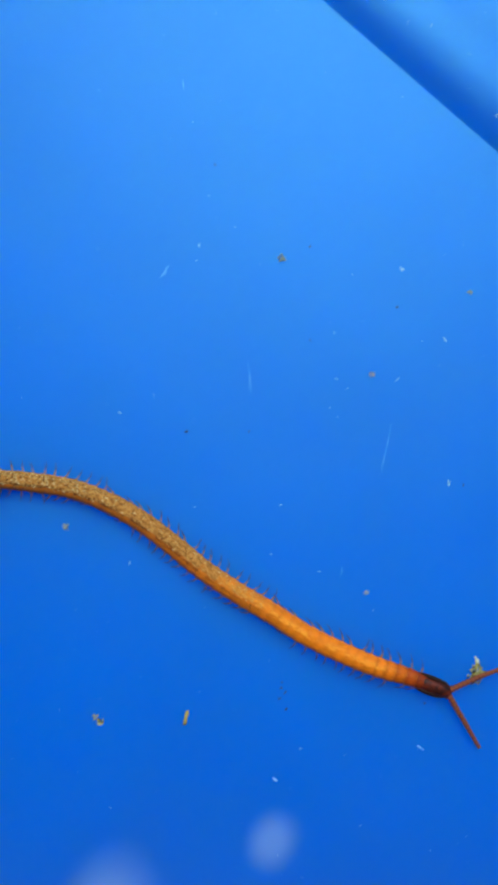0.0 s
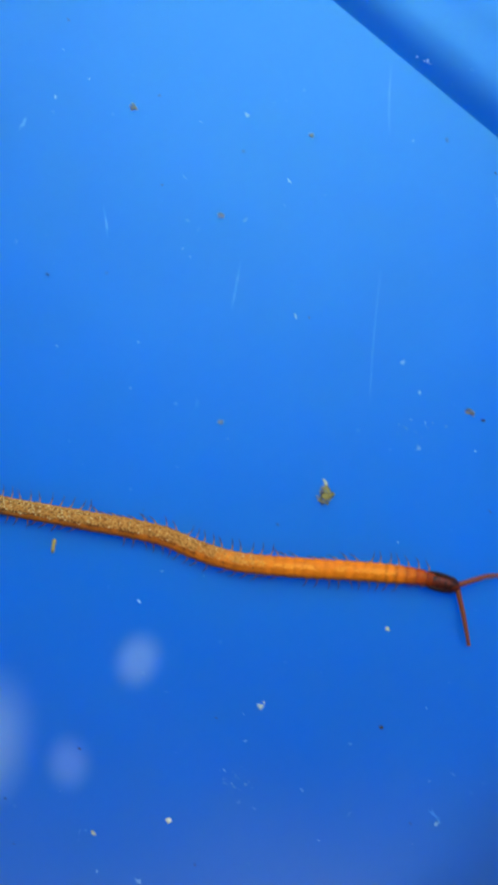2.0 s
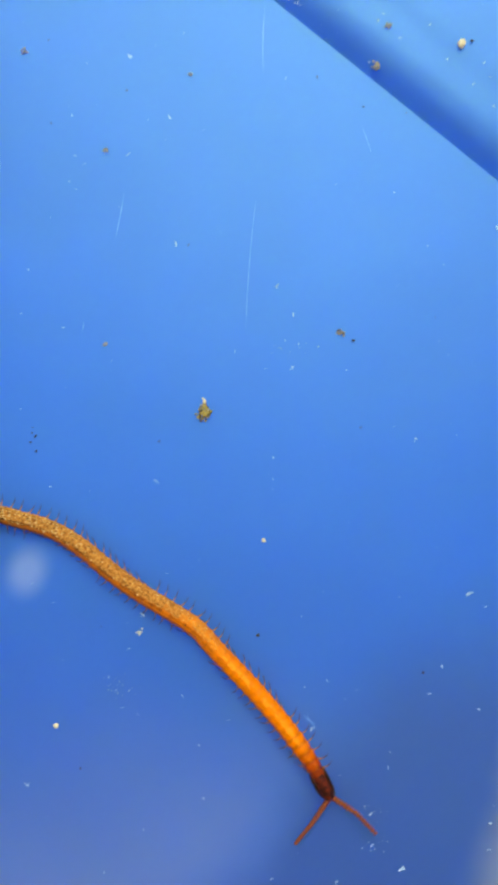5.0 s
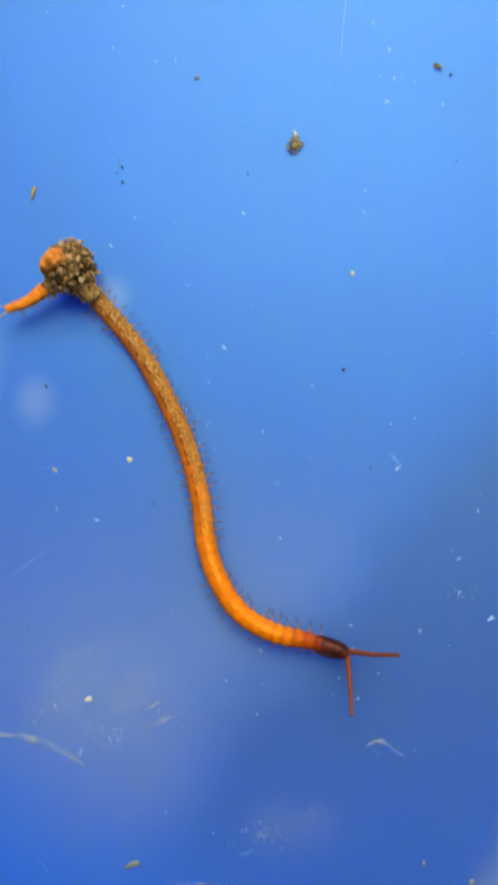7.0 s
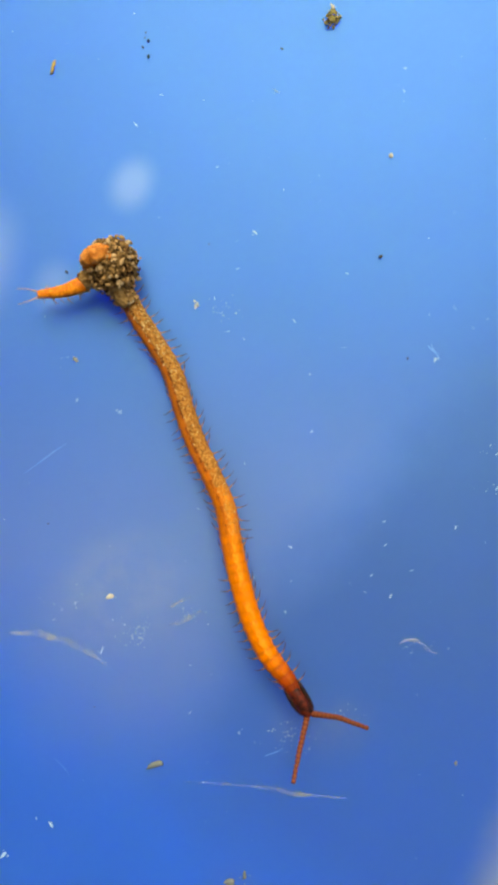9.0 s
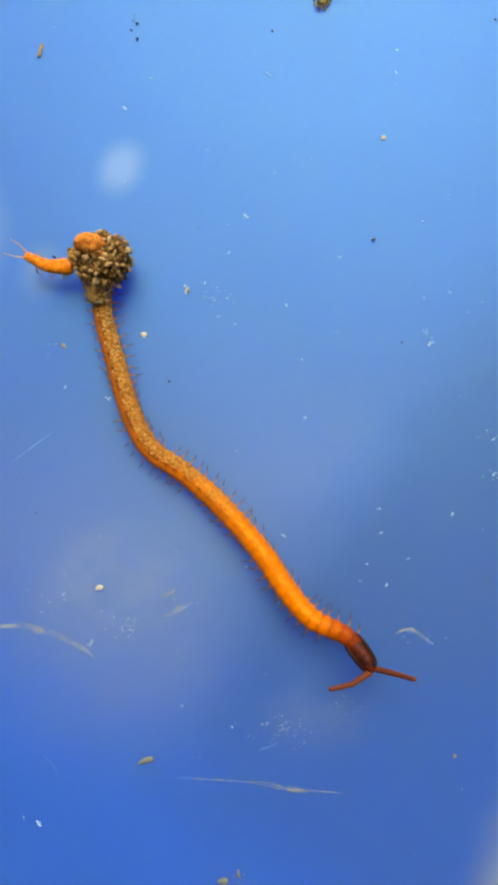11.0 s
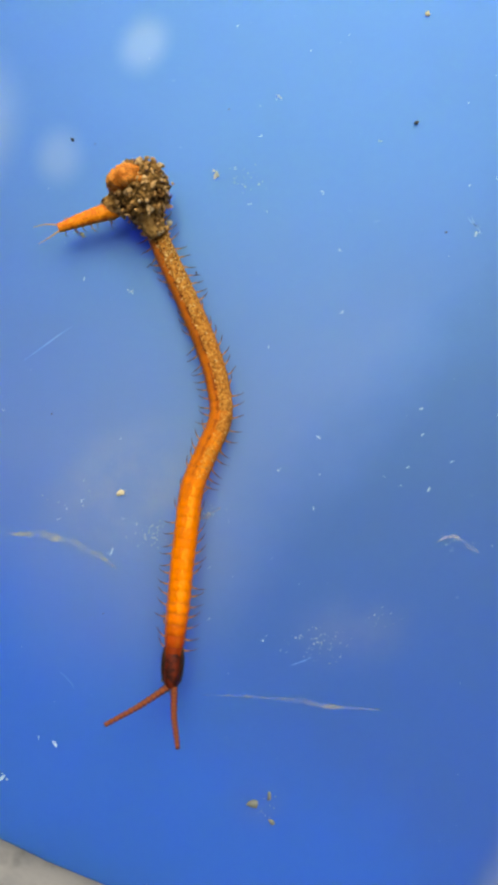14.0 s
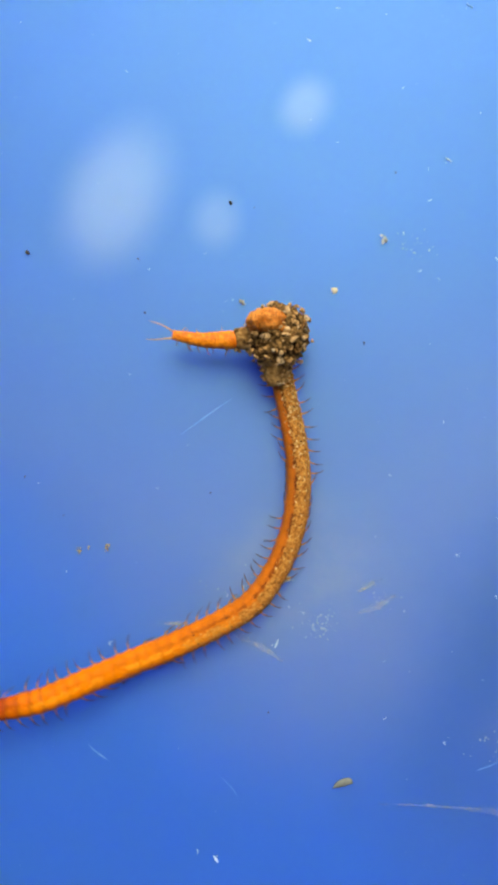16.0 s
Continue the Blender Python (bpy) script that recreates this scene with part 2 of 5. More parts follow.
TAIL_ORANGE = mottled("tail_orange", (0.62, 0.14, 0.002), (0.90, 0.30, 0.015), 1500.0, 0.5, 0.7, 0.0002, 0.25)
MAHOGANY = mottled("mahogany_chitin", (0.012, 0.003, 0.002), (0.11, 0.014, 0.004), 1300.0, 0.45, 0.6, 0.0001, 0.2)
DARK_CHITIN = mottled("dark_chitin", (0.008, 0.004, 0.003), (0.03, 0.009, 0.005), 900.0, 0.5, 0.3, 0.0001, 0.15)
LEG = leg_amber()
ANTENNA = antenna_red()
HAIR = mottled("pale_amber", (0.55, 0.28, 0.08), (0.7, 0.4, 0.14), 900.0, 0.4)
SOIL = [mottled("soil_%d" % k, a, b, 900.0, 0.95, 0.8, 0.0003, 0.05, pits=0.9) for k, (a, b) in enumerate(
    (((0.39, 0.225, 0.08), (0.60, 0.375, 0.15)), ((0.47, 0.31, 0.135), (0.68, 0.48, 0.24)), ((0.13, 0.068, 0.024), (0.28, 0.155, 0.055)),
     ((0.40, 0.30, 0.16), (0.54, 0.43, 0.25))))]
SOIL_CORE = mottled("soil_core", (0.035, 0.02, 0.008), (0.30, 0.18, 0.06), 1500.0, 0.95, 0.9, 0.0005, 0.1)
SOIL_COLLAR = mottled("soil_collar", (0.24, 0.125, 0.035), (0.56, 0.35, 0.12), 1500.0, 0.95, 0.9, 0.0005, 0.1)
FLAKE = mottled("white_flake", (0.15, 0.36, 0.64), (0.44, 0.60, 0.73), 400.0, 0.5, 0.4, 0.0001)
CHALK = mottled("chalk", (0.36, 0.42, 0.39), (0.57, 0.62, 0.57), 600.0, 0.7)
CREAM = mottled("cream_grain", (0.50, 0.46, 0.26), (0.70, 0.69, 0.52), 300.0, 0.6)
TAN = loose_mix("tan_grains", ((0.05, 0.045, 0.015), (0.40, 0.34, 0.08), (0.52, 0.45, 0.14), (0.54, 0.50, 0.24), (0.44, 0.37, 0.10), (0.08, 0.06, 0.02), (0.32, 0.26, 0.07)), cells=300.0)
PALE_TAN = loose_mix("pale_tan_grains", ((0.22, 0.23, 0.19), (0.42, 0.41, 0.27), (0.54, 0.51, 0.32), (0.36, 0.38, 0.32), (0.60, 0.60, 0.46), (0.48, 0.43, 0.22)), cells=300.0)
DUST = loose_mix("soil_dust", ((0.22, 0.10, 0.02), (0.37, 0.19, 0.036), (0.56, 0.38, 0.12), (0.07, 0.036, 0.01), (0.44, 0.25, 0.055), (0.72, 0.55, 0.25)))
BLACK = mottled("dark_grain", (0.015, 0.018, 0.03), (0.05, 0.04, 0.04), 900.0, 0.7)
SCRATCH = mottled("scratched_plastic", (0.05, 0.23, 0.66), (0.13, 0.33, 0.72), 700.0, 0.5, jitter=False)
FILM = smear_film()
CHALK_FILM = smear_film("chalk_film", (0.66, 0.70, 0.62), (0.40, 0.48, 0.44))
OCHRE_FILM = smear_film("ochre_film", (0.62, 0.34, 0.08), (0.42, 0.20, 0.03))
CLAY = mottled("dried_clay", (0.13, 0.16, 0.155), (0.20, 0.23, 0.195), 500.0, 0.85)
STRAW = mottled("straw", (0.26, 0.17, 0.02), (0.46, 0.34, 0.07), 700.0, 0.7)
SILT = mottled("silt_grain", (0.11, 0.26, 0.46), (0.24, 0.38, 0.52), 900.0, 0.7, jitter=False)
CONCRETE = mottled("concrete", (0.19, 0.215, 0.245), (0.28, 0.305, 0.335), 90.0, 0.9, 0.5, 0.001, jitter=False)
BLOCKER = mottled("dark_blocker", (0.07, 0.075, 0.075), (0.11, 0.115, 0.11), 40.0, 0.95, 0.5, 0.003, 0.2, jitter=False)
EARTH = mottled("dark_ground", (0.10, 0.10, 0.085), (0.18, 0.175, 0.15), 60.0, 0.95, 0.6, 0.003, jitter=False)


# ---- mesh helpers, all in centimetres ----
def mesh_of(name, bm, material, smooth=True):
    bmesh.ops.recalc_face_normals(bm, faces=bm.faces)
    for f in bm.faces:
        f.smooth = smooth
    me = bpy.data.meshes.new(name)
    bm.to_mesh(me)
    bm.free()
    me.transform(Matrix.Scale(CM, 4))
    me.materials.append(material)
    return me


def part(name, bm, material, parent=None, label="", smooth=True, m=None):
    ob = new(name, bm if isinstance(bm, bpy.types.Mesh) else mesh_of(name, bm, material, smooth))
    ob.parent = parent
    if m is not None:
        ob.matrix_basis = m
    return tagged(ob, label)


def thing(name, label, category, group="", kind=""):
    return tagged(new(name), label, category, group, kind)


def tube(bm, points, radii, sides=8, flat=1.0):
    """A closed tube through points, with one radius for each; flat squeezes it in its second direction."""
    pts = [Vector(p) for p in points]
    rings = []
    for k, p in enumerate(pts):
        ahead = (pts[min(k + 1, len(pts) - 1)] - pts[max(k - 1, 0)]).normalized()
        over = Vector((0, 0, 1)) if abs(ahead.z) < 0.9 else Vector((0, 1, 0))
        right = ahead.cross(over).normalized()
        up = right.cross(ahead)
        rings.append([bm.verts.new(p + radii[k] * (math.cos(s) * right + flat * math.sin(s) * up))
                      for s in (2 * math.pi * j / sides for j in range(sides))])
    for r0, r1 in zip(rings, rings[1:]):
        for j in range(sides):
            bm.faces.new((r0[j], r0[(j + 1) % sides], r1[(j + 1) % sides], r1[j]))
    bm.faces.new(rings[0][::-1])
    bm.faces.new(rings[-1])
    return bm


def grain(bm, centre, size, rng, flat=1.0, level=1):
    """An irregular, faceted grain."""
    made = bmesh.ops.create_icosphere(bm, subdivisions=level, radius=1.0)["verts"]
    stretch = Vector((rng.uniform(0.7, 1.3), rng.uniform(0.7, 1.2), rng.uniform(0.6, 1.0) * flat)) * size
    turn = Euler((0 if flat < 0.6 else rng.uniform(0, 6), 0 if flat < 0.6 else rng.uniform(0, 6), rng.uniform(0, 6))).to_matrix()
    for v in made:
        r = rng.uniform(0.72, 1.12)
        v.co = turn @ Vector((v.co.x * stretch.x * r, v.co.y * stretch.y * r, v.co.z * stretch.z * r)) + Vector(centre)


# ---- ground, concrete ledge, tray ----
def sheet(outline, top, bottom, bevel=0.0):
    bm = bmesh.new()
    f = bm.faces.new([bm.verts.new((x, y, top)) for x, y in outline])
    made = bmesh.ops.extrude_face_region(bm, geom=[f])["geom"]
    for v in made:
        if isinstance(v, bmesh.types.BMVert):
            v.co.z = bottom
    if bevel:
        edges = [e for e in bm.edges if abs(e.verts[0].co.z - top) < 1e-6 and abs(e.verts[1].co.z - top) < 1e-6]
        bmesh.ops.bevel(bm, geom=edges, offset=bevel, segments=4, profile=0.5, affect="EDGES")
    return bm


def ground():
    bm = bmesh.new()
    bmesh.ops.create_grid(bm, x_segments=8, y_segments=8, size=60000)
    bmesh.ops.translate(bm, verts=bm.verts, vec=(0, 0, -6.0))
    tagged(part("ground", bm, EARTH), "dark grey-green trodden ground", "ground", kind="structure")
    # unseen plain wall added behind the camera to keep sky off the floor
    wall = sheet([(-220, -42), (220, -66), (220, -84), (-220, -60)], 230.0, -5.95)
    tagged(part("wall_south", wall, BLOCKER, smooth=False), "unseen plain dark grey wall added to block the sky", "wall", kind="structure")
    ledge = [(-60, 60), (60, 60), (60, -30), (9, -17.7), (4.5, -17.2), (1.0, -15.6), (-0.9, -14.9), (-2.4, -14.3), (-4.5, -13.6), (-10, -12.1), (-60, -4)]
    tagged(part("concrete_ledge", sheet(ledge, -0.35, -5.9, 0.12), CONCRETE), "pale grey concrete ledge with a worn edge", "ledge", kind="structure")


def side_curve(y):
    return SIDE_FIT[0] * y * y + SIDE_FIT[1] * y + SIDE_FIT[2]


STEP_AT, STEP_N = 4.95, (0.66, 0.751)  # foot of the raised step: points p with p . STEP_N = STEP_AT
# its profile: a steep foot, a long rounded brow, a faint second rise and the ledge behind it
STEP_RISE = [(-0.10, 0.0), (-0.085, 0.006), (-0.06, 0.019), (-0.02, 0.041), (0.03, 0.068), (0.07, 0.088), (0.12, 0.110), (0.17, 0.129), (0.22, 0.144), (0.28, 0.159),
             (0.35, 0.174), (0.42, 0.180), (0.5, 0.184), (0.58, 0.186), (0.66, 0.187), (0.72, 0.190), (0.78, 0.196), (0.84, 0.204), (0.90, 0.211), (0.96, 0.216),
             (1.03, 0.2185), (1.14, 0.219), (1.6, 0.219), (3.0, 0.219), (5.0, 0.219)]


def face_up(me):
    """Turns the faces of an open sheet so that they look up."""
    if sum(p.normal.z * p.area for p in me.polygons) < 0:
        me.flip_normals()


def tray():
    top = thing("plastic_tray", "shallow bright blue plastic tray with silt and crumbs", "tray")
    along = Vector((STEP_N[1], -STEP_N[0]))
    foot = Vector(STEP_N) * STEP_AT
    a, b = foot - along * 13.0, foot + along * 7.3
    right = [(side_curve(y) + 1.6, y) for y in (-5.5, -7.0, -8.7, -10.7, -12.1, -13.5, -14.5)]
    front = [(4.6, -15.8), (3.4, -15.52), (2.3, -15.26), (1.5, -14.95), (0.64, -14.62), (-0.44, -14.26), (-1.7, -13.75), (-2.5, -13.52), (-4.5, -12.8)]
    rest = [(9.4, -2.5), (8.9, -4.2), *right, *front, (-9, -10), (-13, -4), (-14.5, 4), (-13, 10)]
    # floor and raised step are moulded in one
    profile = STEP_RISE
    bm = bmesh.new()
    rows = []
    steps = 40
    for k in range(steps + 1):
        base = a.lerp(b, k / steps)
        bow = 0.03 + 0.015 * math.sin(k / steps * 9.0)
        rows.append([bm.verts.new((base.x + STEP_N[0] * (d + bow), base.y + STEP_N[1] * (d + bow), h)) for d, h in profile])
    for r0, r1 in zip(rows, rows[1:]):
        for j in range(len(profile) - 1):
            bm.faces.new((r0[j], r1[j], r1[j + 1], r0[j + 1]))
    bm.faces.new([r[0] for r in rows] + [bm.verts.new((x, y, 0.0)) for x, y in rest])
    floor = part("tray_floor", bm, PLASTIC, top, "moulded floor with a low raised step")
    floor.data.polygons[len(floor.data.polygons) - 1].use_smooth = False
    face_up(floor.data)
    thick = floor.modifiers.new("thickness", "SOLIDIFY")
    thick.thickness, thick.offset = 0.3 * CM, -1.0
    lip = floor.modifiers.new("lip", "BEVEL")
    lip.width, lip.segments, lip.limit_method, lip.angle_limit = 0.07 * CM, 3, "ANGLE", radians(60)

    # low side that curves up beyond the silt line
    bm = bmesh.new()
    rows = []
    for k in range(31):
        y = -15.2 + k * 0.38
        x = side_curve(y) + 1.2
        slope = 2 * SIDE_FIT[0] * y + SIDE_FIT[1]
        n = Vector((1, -slope)).normalized()
        rows.append([bm.verts.new((x + n.x * d, y + n.y * d, h)) for d, h in
                     ((0.0, 0.004), (0.25, 0.02), (0.5, 0.07), (0.75, 0.16), (1.0, 0.3), (1.2, 0.48), (1.35, 0.7), (1.42, 0.95), (1.55, 1.05), (1.75, 1.06))])
    for r0, r1 in zip(rows, rows[1:]):
        for j in range(len(r0) - 1):
            bm.faces.new((r0[j], r1[j], r1[j + 1], r0[j + 1]))
    side = part("side_wall", bm, PLASTIC, top, "silt-covered curved side")
    face_up(side.data)
    thick = side.modifiers.new("thickness", "SOLIDIFY")
    thick.thickness, thick.offset = 0.12 * CM, -1.0

    # fine scratches
    for x0, y0, x1, y1, w in SCRATCHES:
        bm = bmesh.new()
        p, q = Vector((x0, y0)), Vector((x1, y1))
        n = Vector((-(q - p).y, (q - p).x)).normalized()
        prev = None
        for k in range(9):
            s = k / 8
            c = p.lerp(q, s) + n * 0.03 * math.sin(s * 2.4 + x0)
            half = w * 0.6 * (0.25 + math.sin(s * math.pi)) * 0.5
            pair = (bm.verts.new((*(c + n * half), 0.002)), bm.verts.new((*(c - n * half), 0.002)))
            if prev:
                bm.faces.new((prev[0], prev[1], pair[1], pair[0]))
            prev = pair
        part("scratch", bm, SCRATCH, top, "fine pale scratch")
    return top


SCRATCHES = [
    (1.67, 0.48, 1.60, -0.16, 0.021),
    (-0.11, 1.25, -0.11, 0.89, 0.014),
    (-1.25, 2.31, -1.09, 2.43, 0.028),
    (-0.97, 4.67, -0.93, 4.80, 0.021),
    (3.74, 3.04, 3.69, 2.10, 0.016),
    (3.56, 0.31, 3.39, -1.45, 0.016),
    (5.07, 1.32, 5.13, 0.93, 0.016),
    (6.89, -4.80, 6.91, -5.58, 0.024),
    (-0.99, -8.57, -0.42, -8.21, 0.018),
    (-1.77, -11.86, -1.58, -12.05, 0.024),
    (2.24, -11.98, 2.44, -11.83, 0.018),
    (4.16, -6.77, 4.25, -6.99, 0.022),
    (4.11, -6.78, 4.24, -6.92, 0.028),
    (-0.10, 1.19, -0.09, 0.82, 0.014),
    (1.07, -1.32, 1.09, -1.46, 0.022),
    (-0.38, -12.14, -0.23, -12.35, 0.014),
    (7.05, 1.07, 7.07, 0.84, 0.040),
    (-1.19, 2.33, -1.12, 2.43, 0.026),
]


# ---- centipede ----
SEGMENTS, HEAD_LONG = 46, 0.36


def segment_mesh(name, half, tall, length, material, ridge=1.0):
    """One body ring: a flattened barrel with an overlapping hind edge and bulging flanks."""
    bm = bmesh.new()
    rings = []
    sides = 18
    for x, r in ((-0.62, 0.89), (-0.5, 0.945), (-0.42, 0.965), (-0.28, 0.99), (-0.06, 1.015), (0.18, 1.005), (0.36, 0.978), (0.5, 0.945), (0.62, 0.89)):
        r = 1.0 + (r - 1.0) * ridge
        ring = []
        for j in range(sides):
            s = 2 * math.pi * j / sides
            c, d = math.cos(s), math.sin(s)
            flank = 1.0 + 0.05 * math.exp(-((d + 0.15) / 0.25) ** 2) * (1 - abs(x))
            yy = half * r * flank * math.copysign(abs(c) ** 0.85, c)
            zz = tall * r * math.copysign(abs(d) ** 0.95, d) * (1.0 if d > 0 else 0.85)
            if d > 0.3:
                zz -= 0.007 * tall / 0.1 * math.exp(-((abs(yy) - 0.042) / 0.012) ** 2)
            ring.append(bm.verts.new((x * length, yy, zz)))
        rings.append(ring)
    for r0, r1 in zip(rings, rings[1:]):
        for j in range(sides):
            bm.faces.new((r0[j], r1[j], r1[(j + 1) % sides], r0[(j + 1) % sides]))
    bm.faces.new(rings[0])
    bm.faces.new(rings[-1][::-1])
    return mesh_of(name, bm, material)


def dust_mesh(count, seed):
    """Fine grains of soil that cling to a ring, most of them left of its midline."""
    rng = random.Random(seed)
    verts, faces = [], []
    for _ in range(count):
        a = rng.gauss(57, 24) if rng.random() < 0.8 else rng.uniform(5, 130)
        c, d = math.cos(radians(a)), math.sin(radians(a))
        r, lie = rng.choice((0.005, 0.007, 0.009, 0.012)), rng.uniform(0, 3.1)
        x, y, z = rng.uniform(-0.07, 0.07), 0.119 * math.copysign(abs(c) ** 0.85, c), 0.097 * d
        base = len(verts)
        for px, py, pz in ((1.5, 0, 0), (-1.5, 0.2, 0), (0.1, 1, 0), (0, -0.9, 0.1), (0.2, 0, 0.9), (0, 0, -0.9)):
            px, py = px * math.cos(lie) - py * math.sin(lie), px * math.sin(lie) + py * math.cos(lie)
            w = r * rng.uniform(0.75, 1.2)
            verts.append(((x + w * px) * CM, (y + w * py) * CM, (z + w * pz) * CM))
        faces += [(base + i, base + j, base + k) for i, j, k in ((0, 2, 4), (2, 1, 4), (1, 3, 4), (3, 0, 4), (2, 0, 5), (1, 2, 5), (3, 1, 5), (0, 3, 5))]
    me = bpy.data.meshes.new("soil_dust")
    me.from_pydata(verts, [], faces)
    me.materials.append(DUST)
    return me


def leg_mesh(side, long):
    bm = bmesh.new()
    pts = [(0, 0, 0), (0.006, 0.05, 0.012), (0.0, 0.10, 0.0), (-0.012, 0.14, -0.02), (-0.03, 0.175, -0.045)]
    tube(bm, [(x, side * y * long, z) for x, y, z in pts], [0.0095, 0.008, 0.006, 0.0045, 0.002], 6)
    return mesh_of("leg", bm, LEG)


def coat(k):
    """Material of body ring k: rust behind the head, clean orange, then more and more dusty."""
    if k < 5:
        return RUST[k]
    if k < 12:
        return BANDED[(k - 5) // 3]
    s = k / (SEGMENTS - 1)
    return ORANGE[15 if s > 0.9 else max(0, min(14, int((s - 0.24) / 0.48 * 14.0)))]


def centipede():
    top = thing("centipede", "long orange centipede, hind body dusted with soil, crawling over blue plastic", "centipede")
    rings, legs = [], []
    left, right = leg_mesh(1, 0.95), leg_mesh(-1, 0.95)
    crusts = [[dust_mesh(count, 20 * level + k) for k in range(3)] for level, count in enumerate((22, 48, 80))]
    shared = {}
    for k in range(SEGMENTS):
        s = k / (SEGMENTS - 1)
        half = 0.117 + 0.011 * math.sin(min(0.5, s / 0.6) * math.pi) - 0.012 * max(0, (s - 0.7) / 0.3) - (0.024, 0.015, 0.009, 0.004, 0.0)[min(k, 4)]
        size = round(half, 3)
        key = (size, coat(k).name)
        if key not in shared:
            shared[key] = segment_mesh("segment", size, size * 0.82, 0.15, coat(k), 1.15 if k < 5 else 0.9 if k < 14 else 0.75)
        ring = part("body_segment", shared[key], None, top, "dusty brown body ring" if s > 0.55 else "")
        rings.append(ring)
        if s > 0.36:
            part("soil_dust", crusts[min(2, int((s - 0.36) / 0.2))][k % 3], None, ring, "clinging soil dust")["kind"] = "stuff"
        for mesh, d in ((left, 1), (right, -1)):
            leg = part("leg", mesh, None, ring)
            legs.append((leg, k, d, size))
    # head with its poison claws and two beaded feelers
    bm = bmesh.new()
    prof = ((-0.06, 0.8), (0.0, 0.95), (0.08, 1.0), (0.18, 1.02), (0.27, 0.98), (0.325, 0.82), (0.355, 0.6), (0.365, 0.3))
    rr = []
    for x, r in prof:
        rr.append([bm.verts.new((x, 0.088 * r * math.copysign(abs(math.cos(s)) ** 0.75, math.cos(s)), 0.078 * (r ** 0.7) * math.sin(s)))
                   for s in (2 * math.pi * j / 18 for j in range(18))])
    for r0, r1 in zip(rr, rr[1:]):
        for j in range(18):
            bm.faces.new((r0[j], r1[j], r1[(j + 1) % 18], r0[(j + 1) % 18]))
    bm.faces.new(rr[0])
    bm.faces.new(rr[-1][::-1])
    head = part("head", bm, MAHOGANY, top, "dark mahogany head plate")
    for d in (1, -1):
        bm = bmesh.new()
        tube(bm, [(-0.08, d * 0.086, -0.01), (-0.03, d * 0.093, 0.01), (0.05, d * 0.096, 0.02), (0.17, d * 0.091, 0.016), (0.27, d * 0.078, 0.0), (0.34, d * 0.048, -0.02), (0.37, d * 0.016, -0.035)],
             [0.008, 0.02, 0.028, 0.03, 0.028, 0.018, 0.005], 8)
        part("claw", bm, DARK_CHITIN, head, "black poison claw")
    feelers = []
    for d in (1, -1):
        pieces = []
        for first, count in ((0, 7), (7, 7)):
            bm = bmesh.new()
            pts, radii = [], []
            for j in range(count):
                q = j * 0.054
                r = 0.039 - 0.001 * (first + j)
                for dx, m in ((0.002, 0.76), (0.014, 0.94), (0.036, 1.05), (0.05, 0.82)):
                    pts.append((q + dx, 0, 0))
                    radii.append(r * m)
            tube(bm, pts, radii, 8)
            pieces.append(part("feeler" if first == 0 else "feeler_tip", bm, ANTENNA, head, "beaded rust-red feeler"))
        feelers.append((d, pieces))
    # hind end: the body runs through the soil clump, shows as a loop, and ends in a thin tail
    bm = bmesh.new()
    pts, radii = [], []
    for k in range(41):
        s = k / 40 * math.pi * 1.35 - 0.35
        pts.append((0.12 * math.cos(s) + 0.02 * k / 40, 0.05 - 0.02 * math.cos(s), 0.13 * math.sin(s)))
        radii.append((0.122 if k % 5 else 0.108) - 0.02 * abs(k - 20) / 20)
    tube(bm, pts, radii, 24)
    for v in bm.verts:
        v.co += v.co.normalized() * (0.02 * noise.noise(v.co * 14.0) + 0.016 * noise.noise(v.co * 34.0))
    loop = part("body_loop", bm, LOOP, top, "bent orange loop of body")
    tail = []
    short_left, short_right = leg_mesh(1, 0.5), leg_mesh(-1, 0.5)
    for k in range(TAIL):
        half = 0.098 - 0.006 * k
        ring = part("tail_segment", segment_mesh("tail_segment", half, half * 0.85, 0.125, TAIL_ORANGE), None, top)
        tail.append(ring)
        for mesh, d in ((short_left, 1), (short_right, -1)):
            part("leg", mesh, None, ring, m=at_cm(0.02 * math.sin(k * 5.1), d * half * (0.6 + 0.25 * math.sin(k * 2.3 + d)), -0.04, 0, 0, -d * (15 + 40 * math.sin(k * 3.7 + d))))
    for d in (1, -1):
        bm = bmesh.new()
        tube(bm, [(0, 0, 0), (0.07, d * 0.02, 0.02), (0.14, d * 0.045, 0.03), (0.22, d * 0.06, 0.025), (0.30, d * 0.07, 0.015)], [0.010, 0.008, 0.006, 0.004, 0.002], 6)
        part("terminal_leg", bm, HAIR, tail[-1], "pale hair-thin hind leg", m=at_cm(0.05, d * 0.03, 0))
    return top, rings, legs, head, feelers, loop, tail


TAIL = 8


